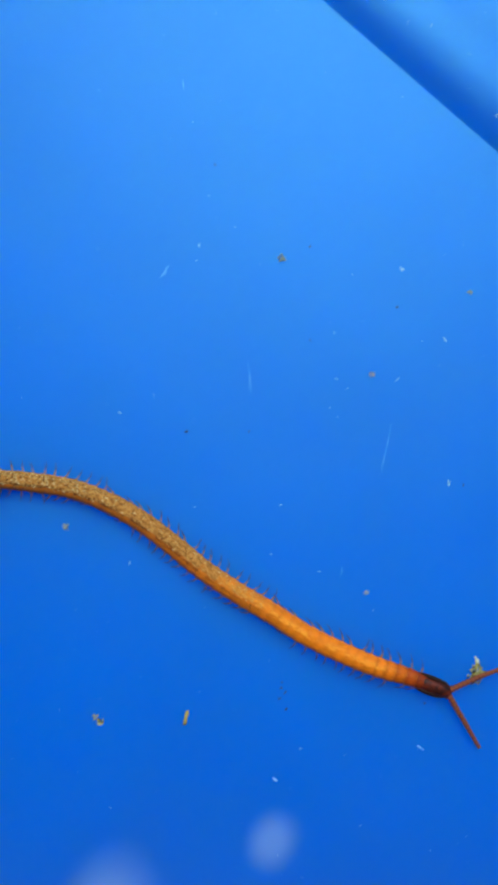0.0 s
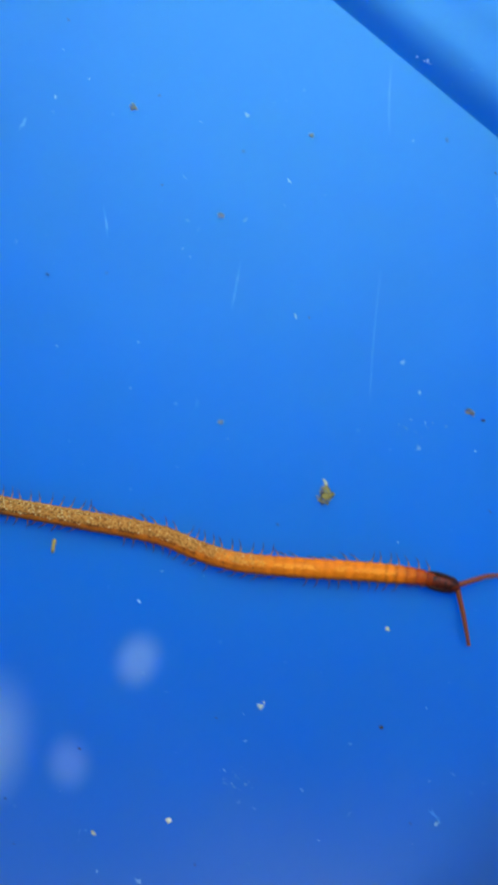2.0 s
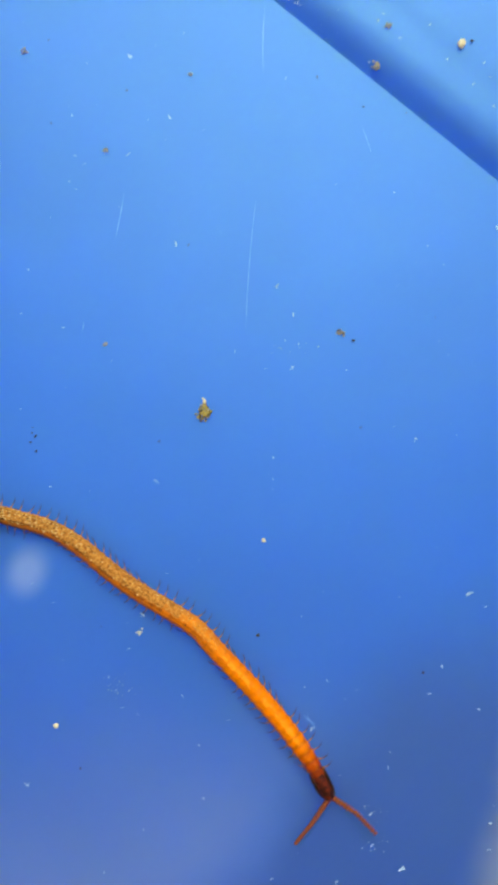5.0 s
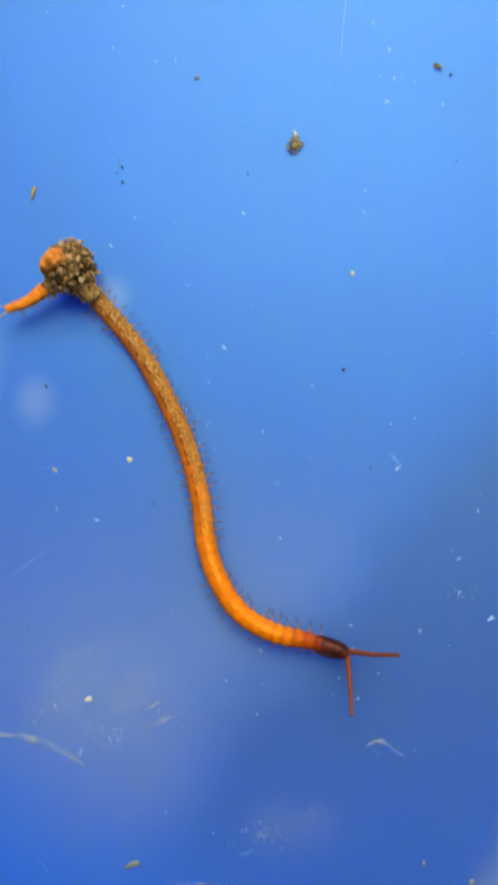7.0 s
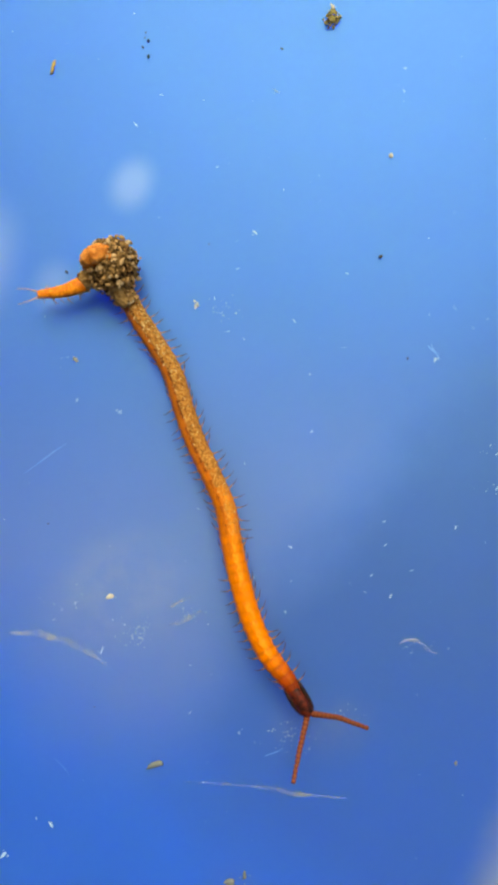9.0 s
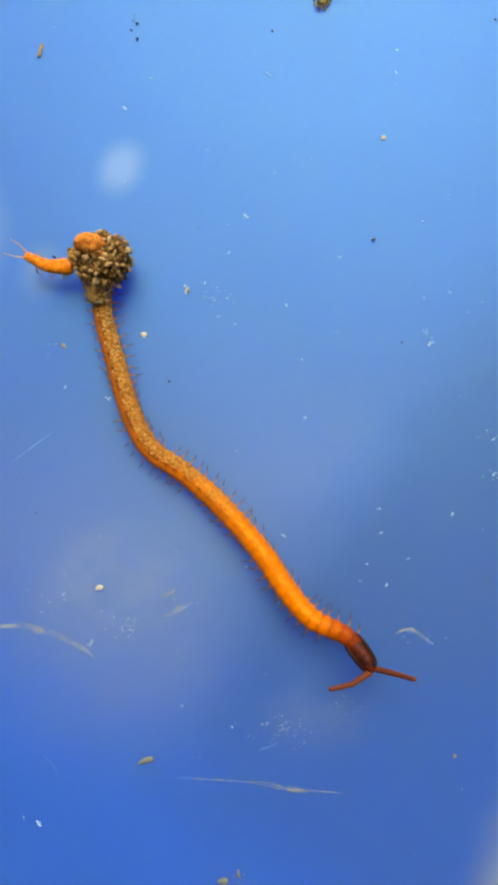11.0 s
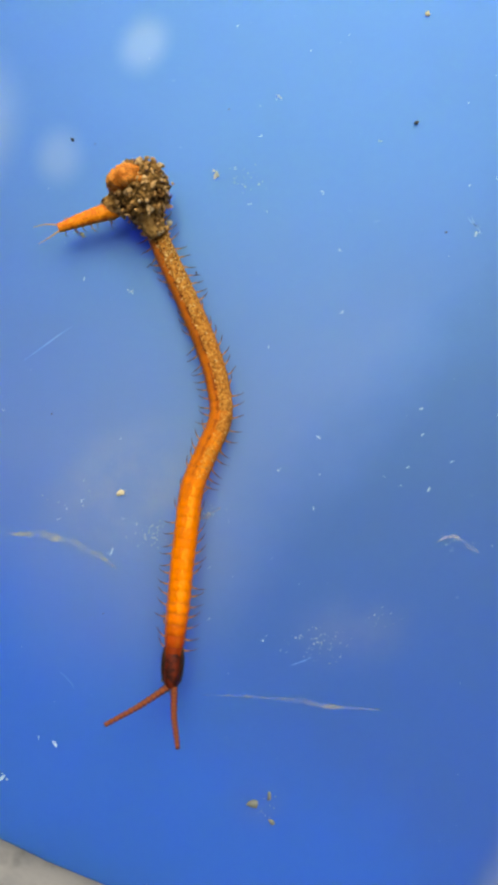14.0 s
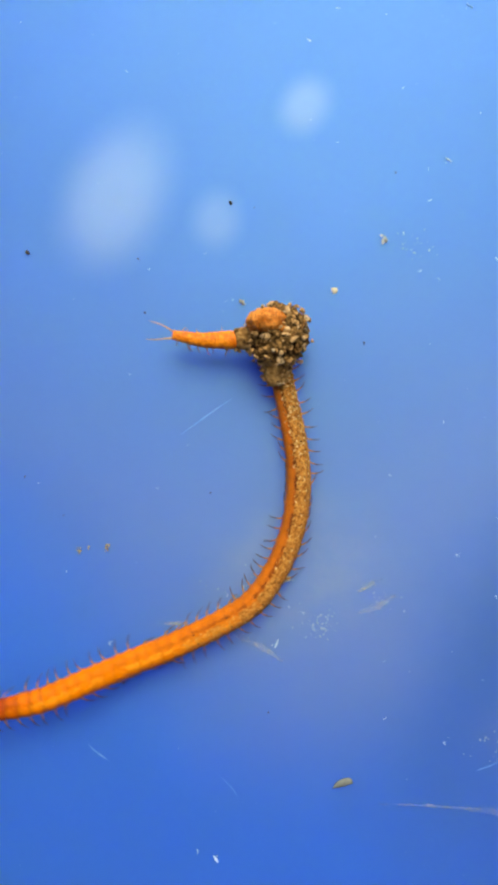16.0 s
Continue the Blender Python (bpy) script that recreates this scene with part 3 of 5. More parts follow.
def soil_clump():
    rng = random.Random(7)
    top = thing("soil_clump", "crumbly brown ball of soil caked round the centipede", "soil clump")
    bm = bmesh.new()
    bmesh.ops.create_icosphere(bm, subdivisions=5, radius=0.33)
    for v in bm.verts:
        d = v.co.normalized()
        v.co = d * (0.302 + 0.065 * noise.noise(d * 3.0) + 0.045 * noise.noise(d * 9.0) + 0.035 * noise.noise(d * 19.0))
        v.co.z *= 0.94
    part("clump_core", bm, SOIL_CORE, top, "dark crumbly core")
    # caked collars where the body leaves the clump and where the tail comes out
    for bearing, reach, wide, drop in ((150.0, 0.46, 0.115, -0.16), (64.0, 0.42, 0.105, -0.06)):
        bm = bmesh.new()
        ends = []
        for k in range(7):
            s = k / 6
            ends.append((0.18 + (reach - 0.18) * s, 0.0, drop * s))
        tube(bm, ends, [0.22 - (0.22 - wide) * math.sqrt(k / 6) for k in range(7)], 20, 0.9)
        for v in bm.verts:
            v.co += v.co.normalized() * 0.05 * noise.noise(v.co * 9.0)
        bmesh.ops.rotate(bm, verts=bm.verts, cent=(0, 0, 0), matrix=Matrix.Rotation(radians(bearing), 3, "Z"))
        part("soil_collar", bm, SOIL_COLLAR, top, "caked soil collar")
    shapes = []
    for k in range(14):
        bm = bmesh.new()
        grain(bm, (0, 0, 0), 0.04, rng, 1.0)
        shapes.append(mesh_of("soil_crumb", bm, SOIL[(0, 1, 0, 2, 1, 2, 3, 0, 0, 2, 0, 1, 2, 0)[k]], smooth=False))
    for k in range(250):
        z = 1 - 1.75 * (k + 0.5) / 250
        turn = k * 2.39996
        r = math.sqrt(1 - z * z)
        d = Vector((r * math.cos(turn), r * math.sin(turn), z)) + Vector([rng.uniform(-0.12, 0.12) for _ in range(3)])
        d.normalize()
        if (d - LOOP_AT.normalized()).length < 0.36:
            continue
        p = d * (0.328 + 0.075 * noise.noise(d * 3.0) + rng.uniform(-0.03, 0.02))
        size = rng.choice((0.4, 0.5, 0.6, 0.7, 0.85, 1.0, 1.25))
        lie = d.to_track_quat("Z", "Y").to_matrix().to_4x4() @ Euler((rng.uniform(-0.6, 0.6), rng.uniform(-0.6, 0.6), rng.uniform(0, 6.3))).to_matrix().to_4x4()
        m = at_cm(p.x, p.y, p.z * 0.95) @ lie
        part("soil_crumb", rng.choice(shapes), None, top, m=m @ Matrix.Diagonal((size * rng.uniform(0.9, 1.7), size * rng.uniform(0.65, 1.1), size * 0.8, 1)))
    for k in range(40):
        bearing, reach, wide, drop = ((150.0, 0.52, 0.12, -0.2), (64.0, 0.46, 0.11, -0.08))[k % 3 == 2]
        s, a = rng.uniform(0.25, 1.0), rng.uniform(-0.5, 3.6)
        w = 0.26 - (0.26 - wide) * math.sqrt(s)
        p = Matrix.Rotation(radians(bearing), 3, "Z") @ Vector((0.18 + (reach - 0.18) * s, w * math.cos(a), drop * s + 0.9 * w * math.sin(a)))
        size = rng.choice((0.4, 0.55, 0.7, 0.85))
        part("soil_crumb", rng.choice(shapes), None, top, m=at_cm(*p, rng.uniform(0, 360), rng.uniform(0, 360), 0) @ Matrix.Scale(size, 4))
    return top


LOOP_AT = Vector((0.18, 0.02, 0.15))


# ---- crumbs, grains and smears lying on the tray ----
def scatter(name, label, category, group, rows, material, shape, seed):
    """One thing for each row of x, y and size, in centimetres, from a few shared shapes."""
    rng = random.Random(seed)
    protos = []
    for k in range(min(9, len(rows))):
        bm = bmesh.new()
        shape(bm, rng)
        protos.append(mesh_of(name, bm, material, smooth=False))
    for k, (x, y, size) in enumerate(rows):
        ob = tagged(new(name, protos[k % len(protos)]), label, category, group)
        over = Vector((x, y)).dot(Vector(STEP_N)) - STEP_AT
        lift = 0.0 if over < -0.1 else float(np.interp(over - 0.03, [d for d, _ in STEP_RISE], [h for _, h in STEP_RISE]))
        low = min(v.co.z for v in ob.data.vertices) * size / CM
        ob.matrix_basis = at_cm(x, y, lift - low - 0.004, 0, 0, rng.uniform(0, 360)) @ Matrix.Scale(size, 4)


def crumb_shape(bm, rng):
    """A crumbly clod: small grains with gaps between them, held together by necks of soil."""
    grain(bm, (0, 0, 0.25), 0.3, rng, 0.8)
    made = list(bm.verts)
    for k in range(20):
        a = rng.uniform(0, 6.3)
        r = rng.uniform(0.15, 0.8)
        old = len(bm.verts)
        grain(bm, (r * math.cos(a), 1.25 * r * math.sin(a), 0.16 + 0.26 * (k < 6)), rng.uniform(0.16, 0.34), rng, 0.75)
        bm.verts.ensure_lookup_table()
        mine = bm.verts[old:]
        near, tip = min(((p, q) for p in made for q in mine), key=lambda pair: (pair[0].co - pair[1].co).length)
        third = min((q for q in mine if q is not tip), key=lambda q: (q.co - tip.co).length)
        bm.faces.new((near, tip, third))
        made += mine


def flake_shape(bm, rng):
    """A thin, curled splinter with ragged edges, and one or two chips beside it."""
    long, bend, wide = rng.uniform(0.5, 0.9), rng.uniform(-0.7, 0.7), rng.uniform(0.14, 0.36)
    prev = None
    for k in range(6):
        s = k / 5 - 0.5
        w = wide * (1 - 1.5 * abs(s) ** 1.6) * rng.uniform(0.55, 1.2)
        x, y, z = 2 * long * s, bend * (0.25 - 4 * s * s * 0.25), 0.08 + 0.3 * s * s
        row = [bm.verts.new(p) for p in ((x, y - w, z), (x, y + w, z + 0.12), (x, y + w * 0.8, z + 0.2), (x, y - w * 0.9, z + 0.07))]
        if prev:
            for q in range(4):
                bm.faces.new((prev[q], prev[(q + 1) % 4], row[(q + 1) % 4], row[q]))
        else:
            bm.faces.new(row)
        prev = row
    bm.faces.new(prev[::-1])
    for _ in range(rng.choice((0, 1, 2))):
        grain(bm, (rng.uniform(-0.7, 0.7), rng.choice((-1, 1)) * rng.uniform(0.4, 0.75), 0.1), rng.uniform(0.14, 0.26), rng, 0.4)


def grain_shape(bm, rng):
    grain(bm, (0, 0, 0.3), 0.7, rng, 0.58, 2)


def speck_shape(bm, rng):
    grain(bm, (0, 0, 0.35), 0.7, rng, 0.7)


def debris():
    scatter("soil_crumb", "tan crumbly clod of soil on blue plastic", "soil crumb", "soil crumbs on the tray", [
        (-1.95, -3.30, 0.078), (2.745, -2.63, 0.090), (2.820, -2.63, 0.090), (2.780, -2.69, 0.085), (2.775, -2.57, 0.075), (2.79, -2.51, 0.050),
        (4.69, -1.56, 0.063), (-2.01, -9.88, 0.037), (-1.71, -9.84, 0.043), (-1.91, -9.85, 0.024),
    ], TAN, crumb_shape, 301)
    scatter("soil_crumb", "pale sandy crumb of soil on blue plastic", "soil crumb", "soil crumbs on the tray", [
        (0.31, 2.54, 0.057), (2.66, 2.12, 0.036), (1.46, 1.09, 0.050), (1.41, -1.64, 0.043), (-2.39, -0.87, 0.057), (-0.37, -7.10, 0.045),
        (5.23, 2.09, 0.071), (5.40, 2.97, 0.055), (5.39, 2.58, 0.055), (6.88, -8.43, 0.094), (6.82, -8.72, 0.086),
    ], PALE_TAN, crumb_shape, 311)
    scatter("sand_grain", "rounded cream sand grain on blue plastic", "sand grain", "sand grains on the tray", [
        (3.58, -4.40, 0.045), (0.65, -6.94, 0.052), (0.22, -10.09, 0.060), (6.36, 2.27, 0.094), (2.79, -2.47, 0.042), (2.77, -2.43, 0.028),
    ], CREAM, grain_shape, 401)
    scatter("white_flake", "small chalky white flake lying on blue plastic", "flake", "white flakes on the tray", [
        (-0.73, 2.71, 0.043), (1.20, 2.34, 0.021), (1.82, 2.41, 0.050), (2.18, 2.56, 0.021), (2.36, 1.53, 0.050),
        (1.77, 1.03, 0.043), (-0.77, 0.49, 0.021), (-1.72, 0.58, 0.036), (-1.29, 0.80, 0.028), (-1.58, -1.32, 0.043),
        (0.82, -1.39, 0.028), (0.33, -0.56, 0.028), (2.42, -0.26, 0.043), (0.98, 1.61, 0.028), (2.10, -3.57, 0.057),
        (0.29, -4.01, 0.043), (0.61, -3.62, 0.028), (-0.11, -3.82, 0.021), (1.37, -4.57, 0.028), (1.15, 0.91, 0.021),
        (-0.77, 2.52, 0.021), (1.01, 1.03, 0.028), (2.58, 2.71, 0.021), (2.83, 1.33, 0.021), (1.68, -5.88, 0.031),
        (3.07, -5.92, 0.031), (4.42, -6.33, 0.031), (5.98, -6.14, 0.047), (5.80, -6.51, 0.031), (6.87, -0.17, 0.063),
    ], FLAKE, flake_shape, 1)
    scatter("white_flake", "small chalky white flake lying on blue plastic", "flake", "white flakes on the tray", [
        (5.90, -0.38, 0.031), (3.82, -0.88, 0.047), (4.01, -2.02, 0.039), (4.76, -2.07, 0.031), (3.73, -3.26, 0.031),
        (3.72, -3.55, 0.031), (4.19, -6.99, 0.047), (6.58, -5.33, 0.039), (6.37, -5.16, 0.063), (6.75, -7.49, 0.039),
        (6.72, -7.78, 0.063), (6.90, -7.12, 0.047), (6.58, -8.25, 0.039), (-0.23, -10.20, 0.037), (1.29, -11.48, 0.030),
        (4.49, -9.06, 0.037), (4.97, -8.13, 0.045), (2.42, -6.54, 0.030), (1.79, -6.78, 0.030), (5.38, -8.88, 0.060),
        (0.24, -7.75, 0.045), (1.66, -5.52, 0.022), (2.69, -7.93, 0.035), (3.61, -9.02, 0.035), (1.40, -6.27, 0.028),
        (1.49, -6.45, 0.028), (1.58, -6.69, 0.028), (4.65, -6.58, 0.028), (0.64, -5.23, 0.021), (-1.62, -10.84, 0.030),
    ], FLAKE, flake_shape, 31)
    scatter("white_flake", "small chalky white flake lying on blue plastic", "flake", "white flakes on the tray", [
        (1.86, -8.36, 0.024), (1.27, -10.90, 0.024), (-1.20, -9.18, 0.024), (-1.57, -7.94, 0.024), (-1.79, -4.43, 0.024),
        (0.14, -10.77, 0.055), (-0.54, -7.09, 0.024), (-1.41, -6.75, 0.024), (-0.41, -12.95, 0.049),
    ], FLAKE, flake_shape, 61)
    scatter("white_flake", "small white grit flake on the raised step", "flake", "grit on the raised step", [
        (4.18, 3.02, 0.063), (5.95, 2.56, 0.039), (6.18, 2.09, 0.039), (5.24, 3.12, 0.039), (6.52, 1.73, 0.039),
        (6.98, 1.60, 0.039), (6.74, 1.82, 0.031), (5.14, 2.16, 0.039), (5.55, 2.41, 0.031), (1.83, 5.41, 0.043),
        (2.11, 5.35, 0.036), (1.83, 5.16, 0.036), (2.59, 4.61, 0.028), (2.93, 4.28, 0.050), (1.55, 5.68, 0.036),
        (2.57, 4.99, 0.028),
    ], FLAKE, flake_shape, 201)
    scatter("dark_speck", "tiny black speck of grit on blue plastic", "speck", "dark specks on the tray", [
        (-0.54, 3.72, 0.028), (0.66, 2.69, 0.028), (1.76, 1.93, 0.021), (-0.87, 0.35, 0.036), (-0.08, 0.36, 0.021),
        (2.60, -0.28, 0.021), (0.68, 1.51, 0.021), (0.42, -3.12, 0.044), (0.41, -2.91, 0.034), (0.34, -2.99, 0.032), (0.36, -2.86, 0.026),
        (0.37, -2.79, 0.014), (5.72, -6.22, 0.031), (4.86, -1.67, 0.039), (4.94, -2.87, 0.024), (2.15, -3.01, 0.031),
        (5.06, 1.57, 0.031), (4.43, 2.01, 0.031), (0.99, -7.52, 0.031), (6.50, 2.30, 0.047), (3.48, -5.70, 0.039),
        (5.98, -1.37, 0.016), (-0.53, -5.97, 0.037), (3.85, -6.98, 0.022), (1.30, -5.57, 0.022), (-0.26, -6.01, 0.018),
        (0.08, -11.47, 0.018), (-1.54, -6.64, 0.024), (-1.43, -7.25, 0.024), (-2.79, -6.60, 0.037), (-2.65, -9.11, 0.024),
    ], BLACK, speck_shape, 501)
    scatter("white_flake", "small chalky white flake lying on blue plastic", "flake", "white flakes on the tray", [
        (2.64, -7.21, 0.030), (1.30, -8.95, 0.022), (3.64, -9.31, 0.030), (3.48, -9.69, 0.034), (3.40, -9.90, 0.034),
        (3.22, -9.80, 0.024), (3.72, -9.93, 0.038), (3.97, -9.61, 0.030), (7.08, -6.59, 0.060), (6.96, -5.89, 0.050), (7.04, -5.41, 0.045), (6.87, -5.77, 0.030), (6.46, -6.72, 0.040), (6.55, -8.61, 0.060), (6.76, -8.48, 0.050), (4.98, -8.56, 0.040), (2.46, -9.38, 0.040), (2.02, -9.77, 0.040),
        (2.43, -10.19, 0.036), (1.90, -11.70, 0.030), (-0.99, -13.36, 0.070), (-0.60, -12.89, 0.038), (-0.40, -10.29, 0.030),
        (-0.49, -10.42, 0.030), (0.26, -10.38, 0.024), (0.41, -10.44, 0.024), (0.19, -9.47, 0.022), (0.10, -9.76, 0.020),
        (-1.38, -10.96, 0.024), (-0.32, -7.62, 0.036), (4.05, 3.09, 0.034), (3.99, 2.02, 0.034), (5.48, -0.92, 0.022),
        (4.04, -1.29, 0.040), (4.11, -1.69, 0.030), (5.69, -3.04, 0.052), (3.64, -2.03, 0.024), (3.92, -1.64, 0.024),
        (3.23, -1.78, 0.024), (4.11, -6.42, 0.026), (4.82, -6.46, 0.026), (3.05, -6.86, 0.026), (5.22, -7.51, 0.034),
        (1.88, -5.41, 0.055), (0.83, -2.23, 0.020), (6.66, 2.01, 0.034), (6.79, 1.43, 0.030), (5.26, 2.66, 0.038), (5.33, 2.75, 0.032),
    ], FLAKE, flake_shape, 91)
    scatter("dark_speck", "tiny black speck of grit on blue plastic", "speck", "dark specks on the tray", [
        (-0.62, -9.21, 0.020), (-1.45, -11.24, 0.026), (5.65, 1.47, 0.018), (-2.20, -9.51, 0.018),
    ], BLACK, speck_shape, 531)


def pushed_flake():
    rng = random.Random(61)
    bm = bmesh.new()
    flake_shape(bm, rng)
    grain(bm, (0.1, -0.3, 0.35), 0.45, rng, 0.8)
    me = mesh_of("chalk_flake", bm, CHALK, smooth=False)
    me.transform(Matrix.Scale(0.07, 4))
    me.transform(Matrix.Translation((0, 0, -min(v.co.z for v in me.vertices))))
    return tagged(new("chalk_flake", me), "chalky white flake pushed along by the centipede", "flake")


def smear(label, points, widths, seed, layer=None):
    """A thin dried film of mud along a curved line."""
    rng = random.Random(seed)
    bm = bmesh.new()
    pts = [Vector(p) for p in points]
    prev = None
    count = 14 * (len(pts) - 1)
    for k in range(count + 1):
        s = k / count * (len(pts) - 1)
        j = min(int(s), len(pts) - 2)
        f = s - j
        c = pts[j].lerp(pts[j + 1], f)
        n = Vector((-(pts[j + 1] - pts[j]).y, (pts[j + 1] - pts[j]).x)).normalized()
        w = (widths[j] * (1 - f) + widths[j + 1] * f) * rng.uniform(0.7, 1.2)
        row = [bm.verts.new((*(c + n * w * q * rng.uniform(0.8, 1.1)), 0.004 + 0.004 * (1 - abs(q)))) for q in (-1, -0.5, 0, 0.5, 1)]
        if prev:
            for q in range(4):
                bm.faces.new((prev[q], prev[q + 1], row[q + 1], row[q]))
        prev = row
    ob = part("mud_smear", bm, layer or FILM)
    return tagged(ob, label, "mud smear", "dried smears on the tray")


def plant_fragment(x, y, long, turn):
    bm = bmesh.new()
    tube(bm, [(-long / 2, 0, 0.012), (-long / 4, 0.006, 0.016), (0.0, -0.004, 0.018), (long / 4, 0.004, 0.016), (long / 2, 0.0, 0.012)], [0.012, 0.026, 0.022, 0.026, 0.014], 8, 0.6)
    for v in bm.verts:
        v.co += v.co.normalized() * 0.012 * noise.noise(v.co * 30.0)
    tagged(part("plant_fragment", bm, STRAW, m=at_cm(x, y, 0.0, 0, 0, turn)), "short yellow-brown plant fragment on blue plastic", "plant fragment")


def clay_chip(x, y, long, wide, turn):
    """A flat flake of dried clay with one straight and one bowed edge."""
    bm = bmesh.new()
    rim = [(-0.5, -0.5), (-0.2, -0.56), (0.15, -0.52), (0.5, -0.38), (0.52, 0.1), (0.42, 0.42), (0.18, 0.5), (-0.1, 0.36), (-0.32, 0.05)]
    low = [bm.verts.new((px * long, py * wide, 0.001)) for px, py in rim]
    high = [bm.verts.new((px * long * 0.86, py * wide * 0.8, 0.016 + 0.004 * math.sin(7 * px))) for px, py in rim]
    for k in range(len(rim)):
        bm.faces.new((low[k], low[(k + 1) % len(rim)], high[(k + 1) % len(rim)], high[k]))
    bm.faces.new(high)
    bm.faces.new(low[::-1])
    tagged(part("clay_chip", bm, CLAY, m=at_cm(x, y, 0.0, 0, 0, turn)), "flat yellowish-grey chip of dried clay on blue plastic", "clay chip")


def smears():
    smear("thin yellowish-grey mud smear dried on blue plastic", [(-1.11, -10.61), (-0.68, -10.60), (-0.29, -10.69), (0.01, -10.82), (0.21, -10.95)], [0.026, 0.070, 0.083, 0.058, 0.026], 0)
    smear("long thin mud smear dried on blue plastic", [(1.25, -12.33), (1.69, -12.32), (2.13, -12.33), (2.37, -12.34), (2.62, -12.39), (2.93, -12.40), (3.24, -12.40)], [0.010, 0.026, 0.026, 0.056, 0.052, 0.030, 0.010], 1)
    smear("short pale curved mud smear on blue plastic", [(3.82, -10.52), (3.92, -10.46), (4.02, -10.44), (4.12, -10.50), (4.20, -10.57), (4.29, -10.61)], [0.015, 0.035, 0.04, 0.05, 0.035, 0.012], 2, CHALK_FILM)
    smear("yellow-brown silt patch by the side of the tray", [(6.92, -8.41), (7.02, -8.03), (7.11, -7.64), (7.25, -7.33)], [0.078, 0.172, 0.157, 0.063], 3)
    smear("orange-brown ochre stain in the silt by the side", [(6.96, -8.36), (7.03, -8.2), (7.10, -8.06), (7.2, -7.98)], [0.03, 0.11, 0.13, 0.05], 9, OCHRE_FILM)
    plant_fragment(-0.84, -3.26, 0.19, -102)
    clay_chip(0.86, -12.14, 0.219, 0.079, 14)
    clay_chip(1.85, -13.49, 0.13, 0.095, -20)
    clay_chip(2.03, -13.40, 0.05, 0.10, 10)
    clay_chip(2.07, -13.68, 0.09, 0.05, -55)
    smear("faint yellowish silt smear dried on blue plastic", [(0.98, -10.42), (1.18, -10.34), (1.38, -10.22)], [0.02, 0.07, 0.03], 7)
    smear("faint yellowish silt smear dried on blue plastic", [(0.98, -10.20), (1.10, -10.12), (1.24, -10.05)], [0.02, 0.05, 0.02], 8)
    grit("fine pale silt grit dried on blue plastic", 0.53, -10.53, 0.108, 0.088, 16, 0)
    grit("fine pale silt grit dried on blue plastic", 2.50, -11.71, 0.192, 0.102, 20, 1)
    grit("fine pale silt grit dried on blue plastic", 2.54, -11.67, 0.179, 0.058, 16, 2)
    grit("fine pale silt grit dried on blue plastic", 1.97, -13.56, 0.102, 0.102, 14, 3)
    grit("fine pale silt grit dried on blue plastic", 1.24, -10.31, 0.089, 0.058, 16, 4)
    grit("fine pale silt grit dried on blue plastic", 0.56, -10.56, 0.089, 0.104, 20, 5)
    grit("fine pale silt grit dried on blue plastic", 2.57, -11.76, 0.179, 0.089, 22, 6)
    grit("fine pale silt grit dried on blue plastic", 0.52, -10.52, 0.097, 0.085, 22, 7)
    grit("fine pale silt grit dried on blue plastic", 2.54, -11.65, 0.139, 0.069, 14, 8)
    grit("fine pale silt grit dried on blue plastic", 1.49, -6.41, 0.110, 0.094, 14, 9)
    grit("fine pale silt grit dried on blue plastic", 4.02, -1.74, 0.172, 0.078, 12, 10)
    grit("fine pale silt grit dried on blue plastic", 0.61, -10.59, 0.072, 0.087, 16, 11)
    grit("fine pale silt grit dried on blue plastic", 1.56, -6.40, 0.097, 0.110, 14, 12)
    grit("fine pale silt grit dried on blue plastic", 6.81, -8.19, 0.078, 0.204, 26, 13)
    grit("fine pale silt grit dried on blue plastic", 5.02, -8.52, 0.110, 0.094, 14, 14)
    grit("fine pale silt grit dried on blue plastic", -0.32, -10.18, 0.278, 0.097, 12, 15)
    grit("fine pale silt grit dried on blue plastic", 4.08, -10.50, 0.14, 0.05, 22, 16)
    grit("fine pale silt grit dried on blue plastic", 4.98, -8.09, 0.10, 0.08, 14, 17)
    grit("fine pale silt grit dried on blue plastic", 3.25, -11.40, 0.13, 0.05, 14, 18)
    clay_chip(5.13, -12.10, 0.09, 0.05, 35)
    clay_chip(5.52, -12.55, 0.07, 0.05, -20)
    clay_chip(4.55, -11.91, 0.06, 0.04, 60)


def grit(label, x, y, wide, deep, count, seed):
    """A patch of pale silt grit, too fine to count."""
    rng = random.Random(seed)
    bm = bmesh.new()
    for k in range(count):
        grain(bm, (rng.gauss(0, wide), rng.gauss(0, deep), 0.004), rng.choice((0.004, 0.006, 0.009, 0.013)), rng, 0.5)
    tagged(part("silt_grit", bm, SILT, smooth=False, m=at_cm(x, y, 0)), label, "grit", kind="stuff")


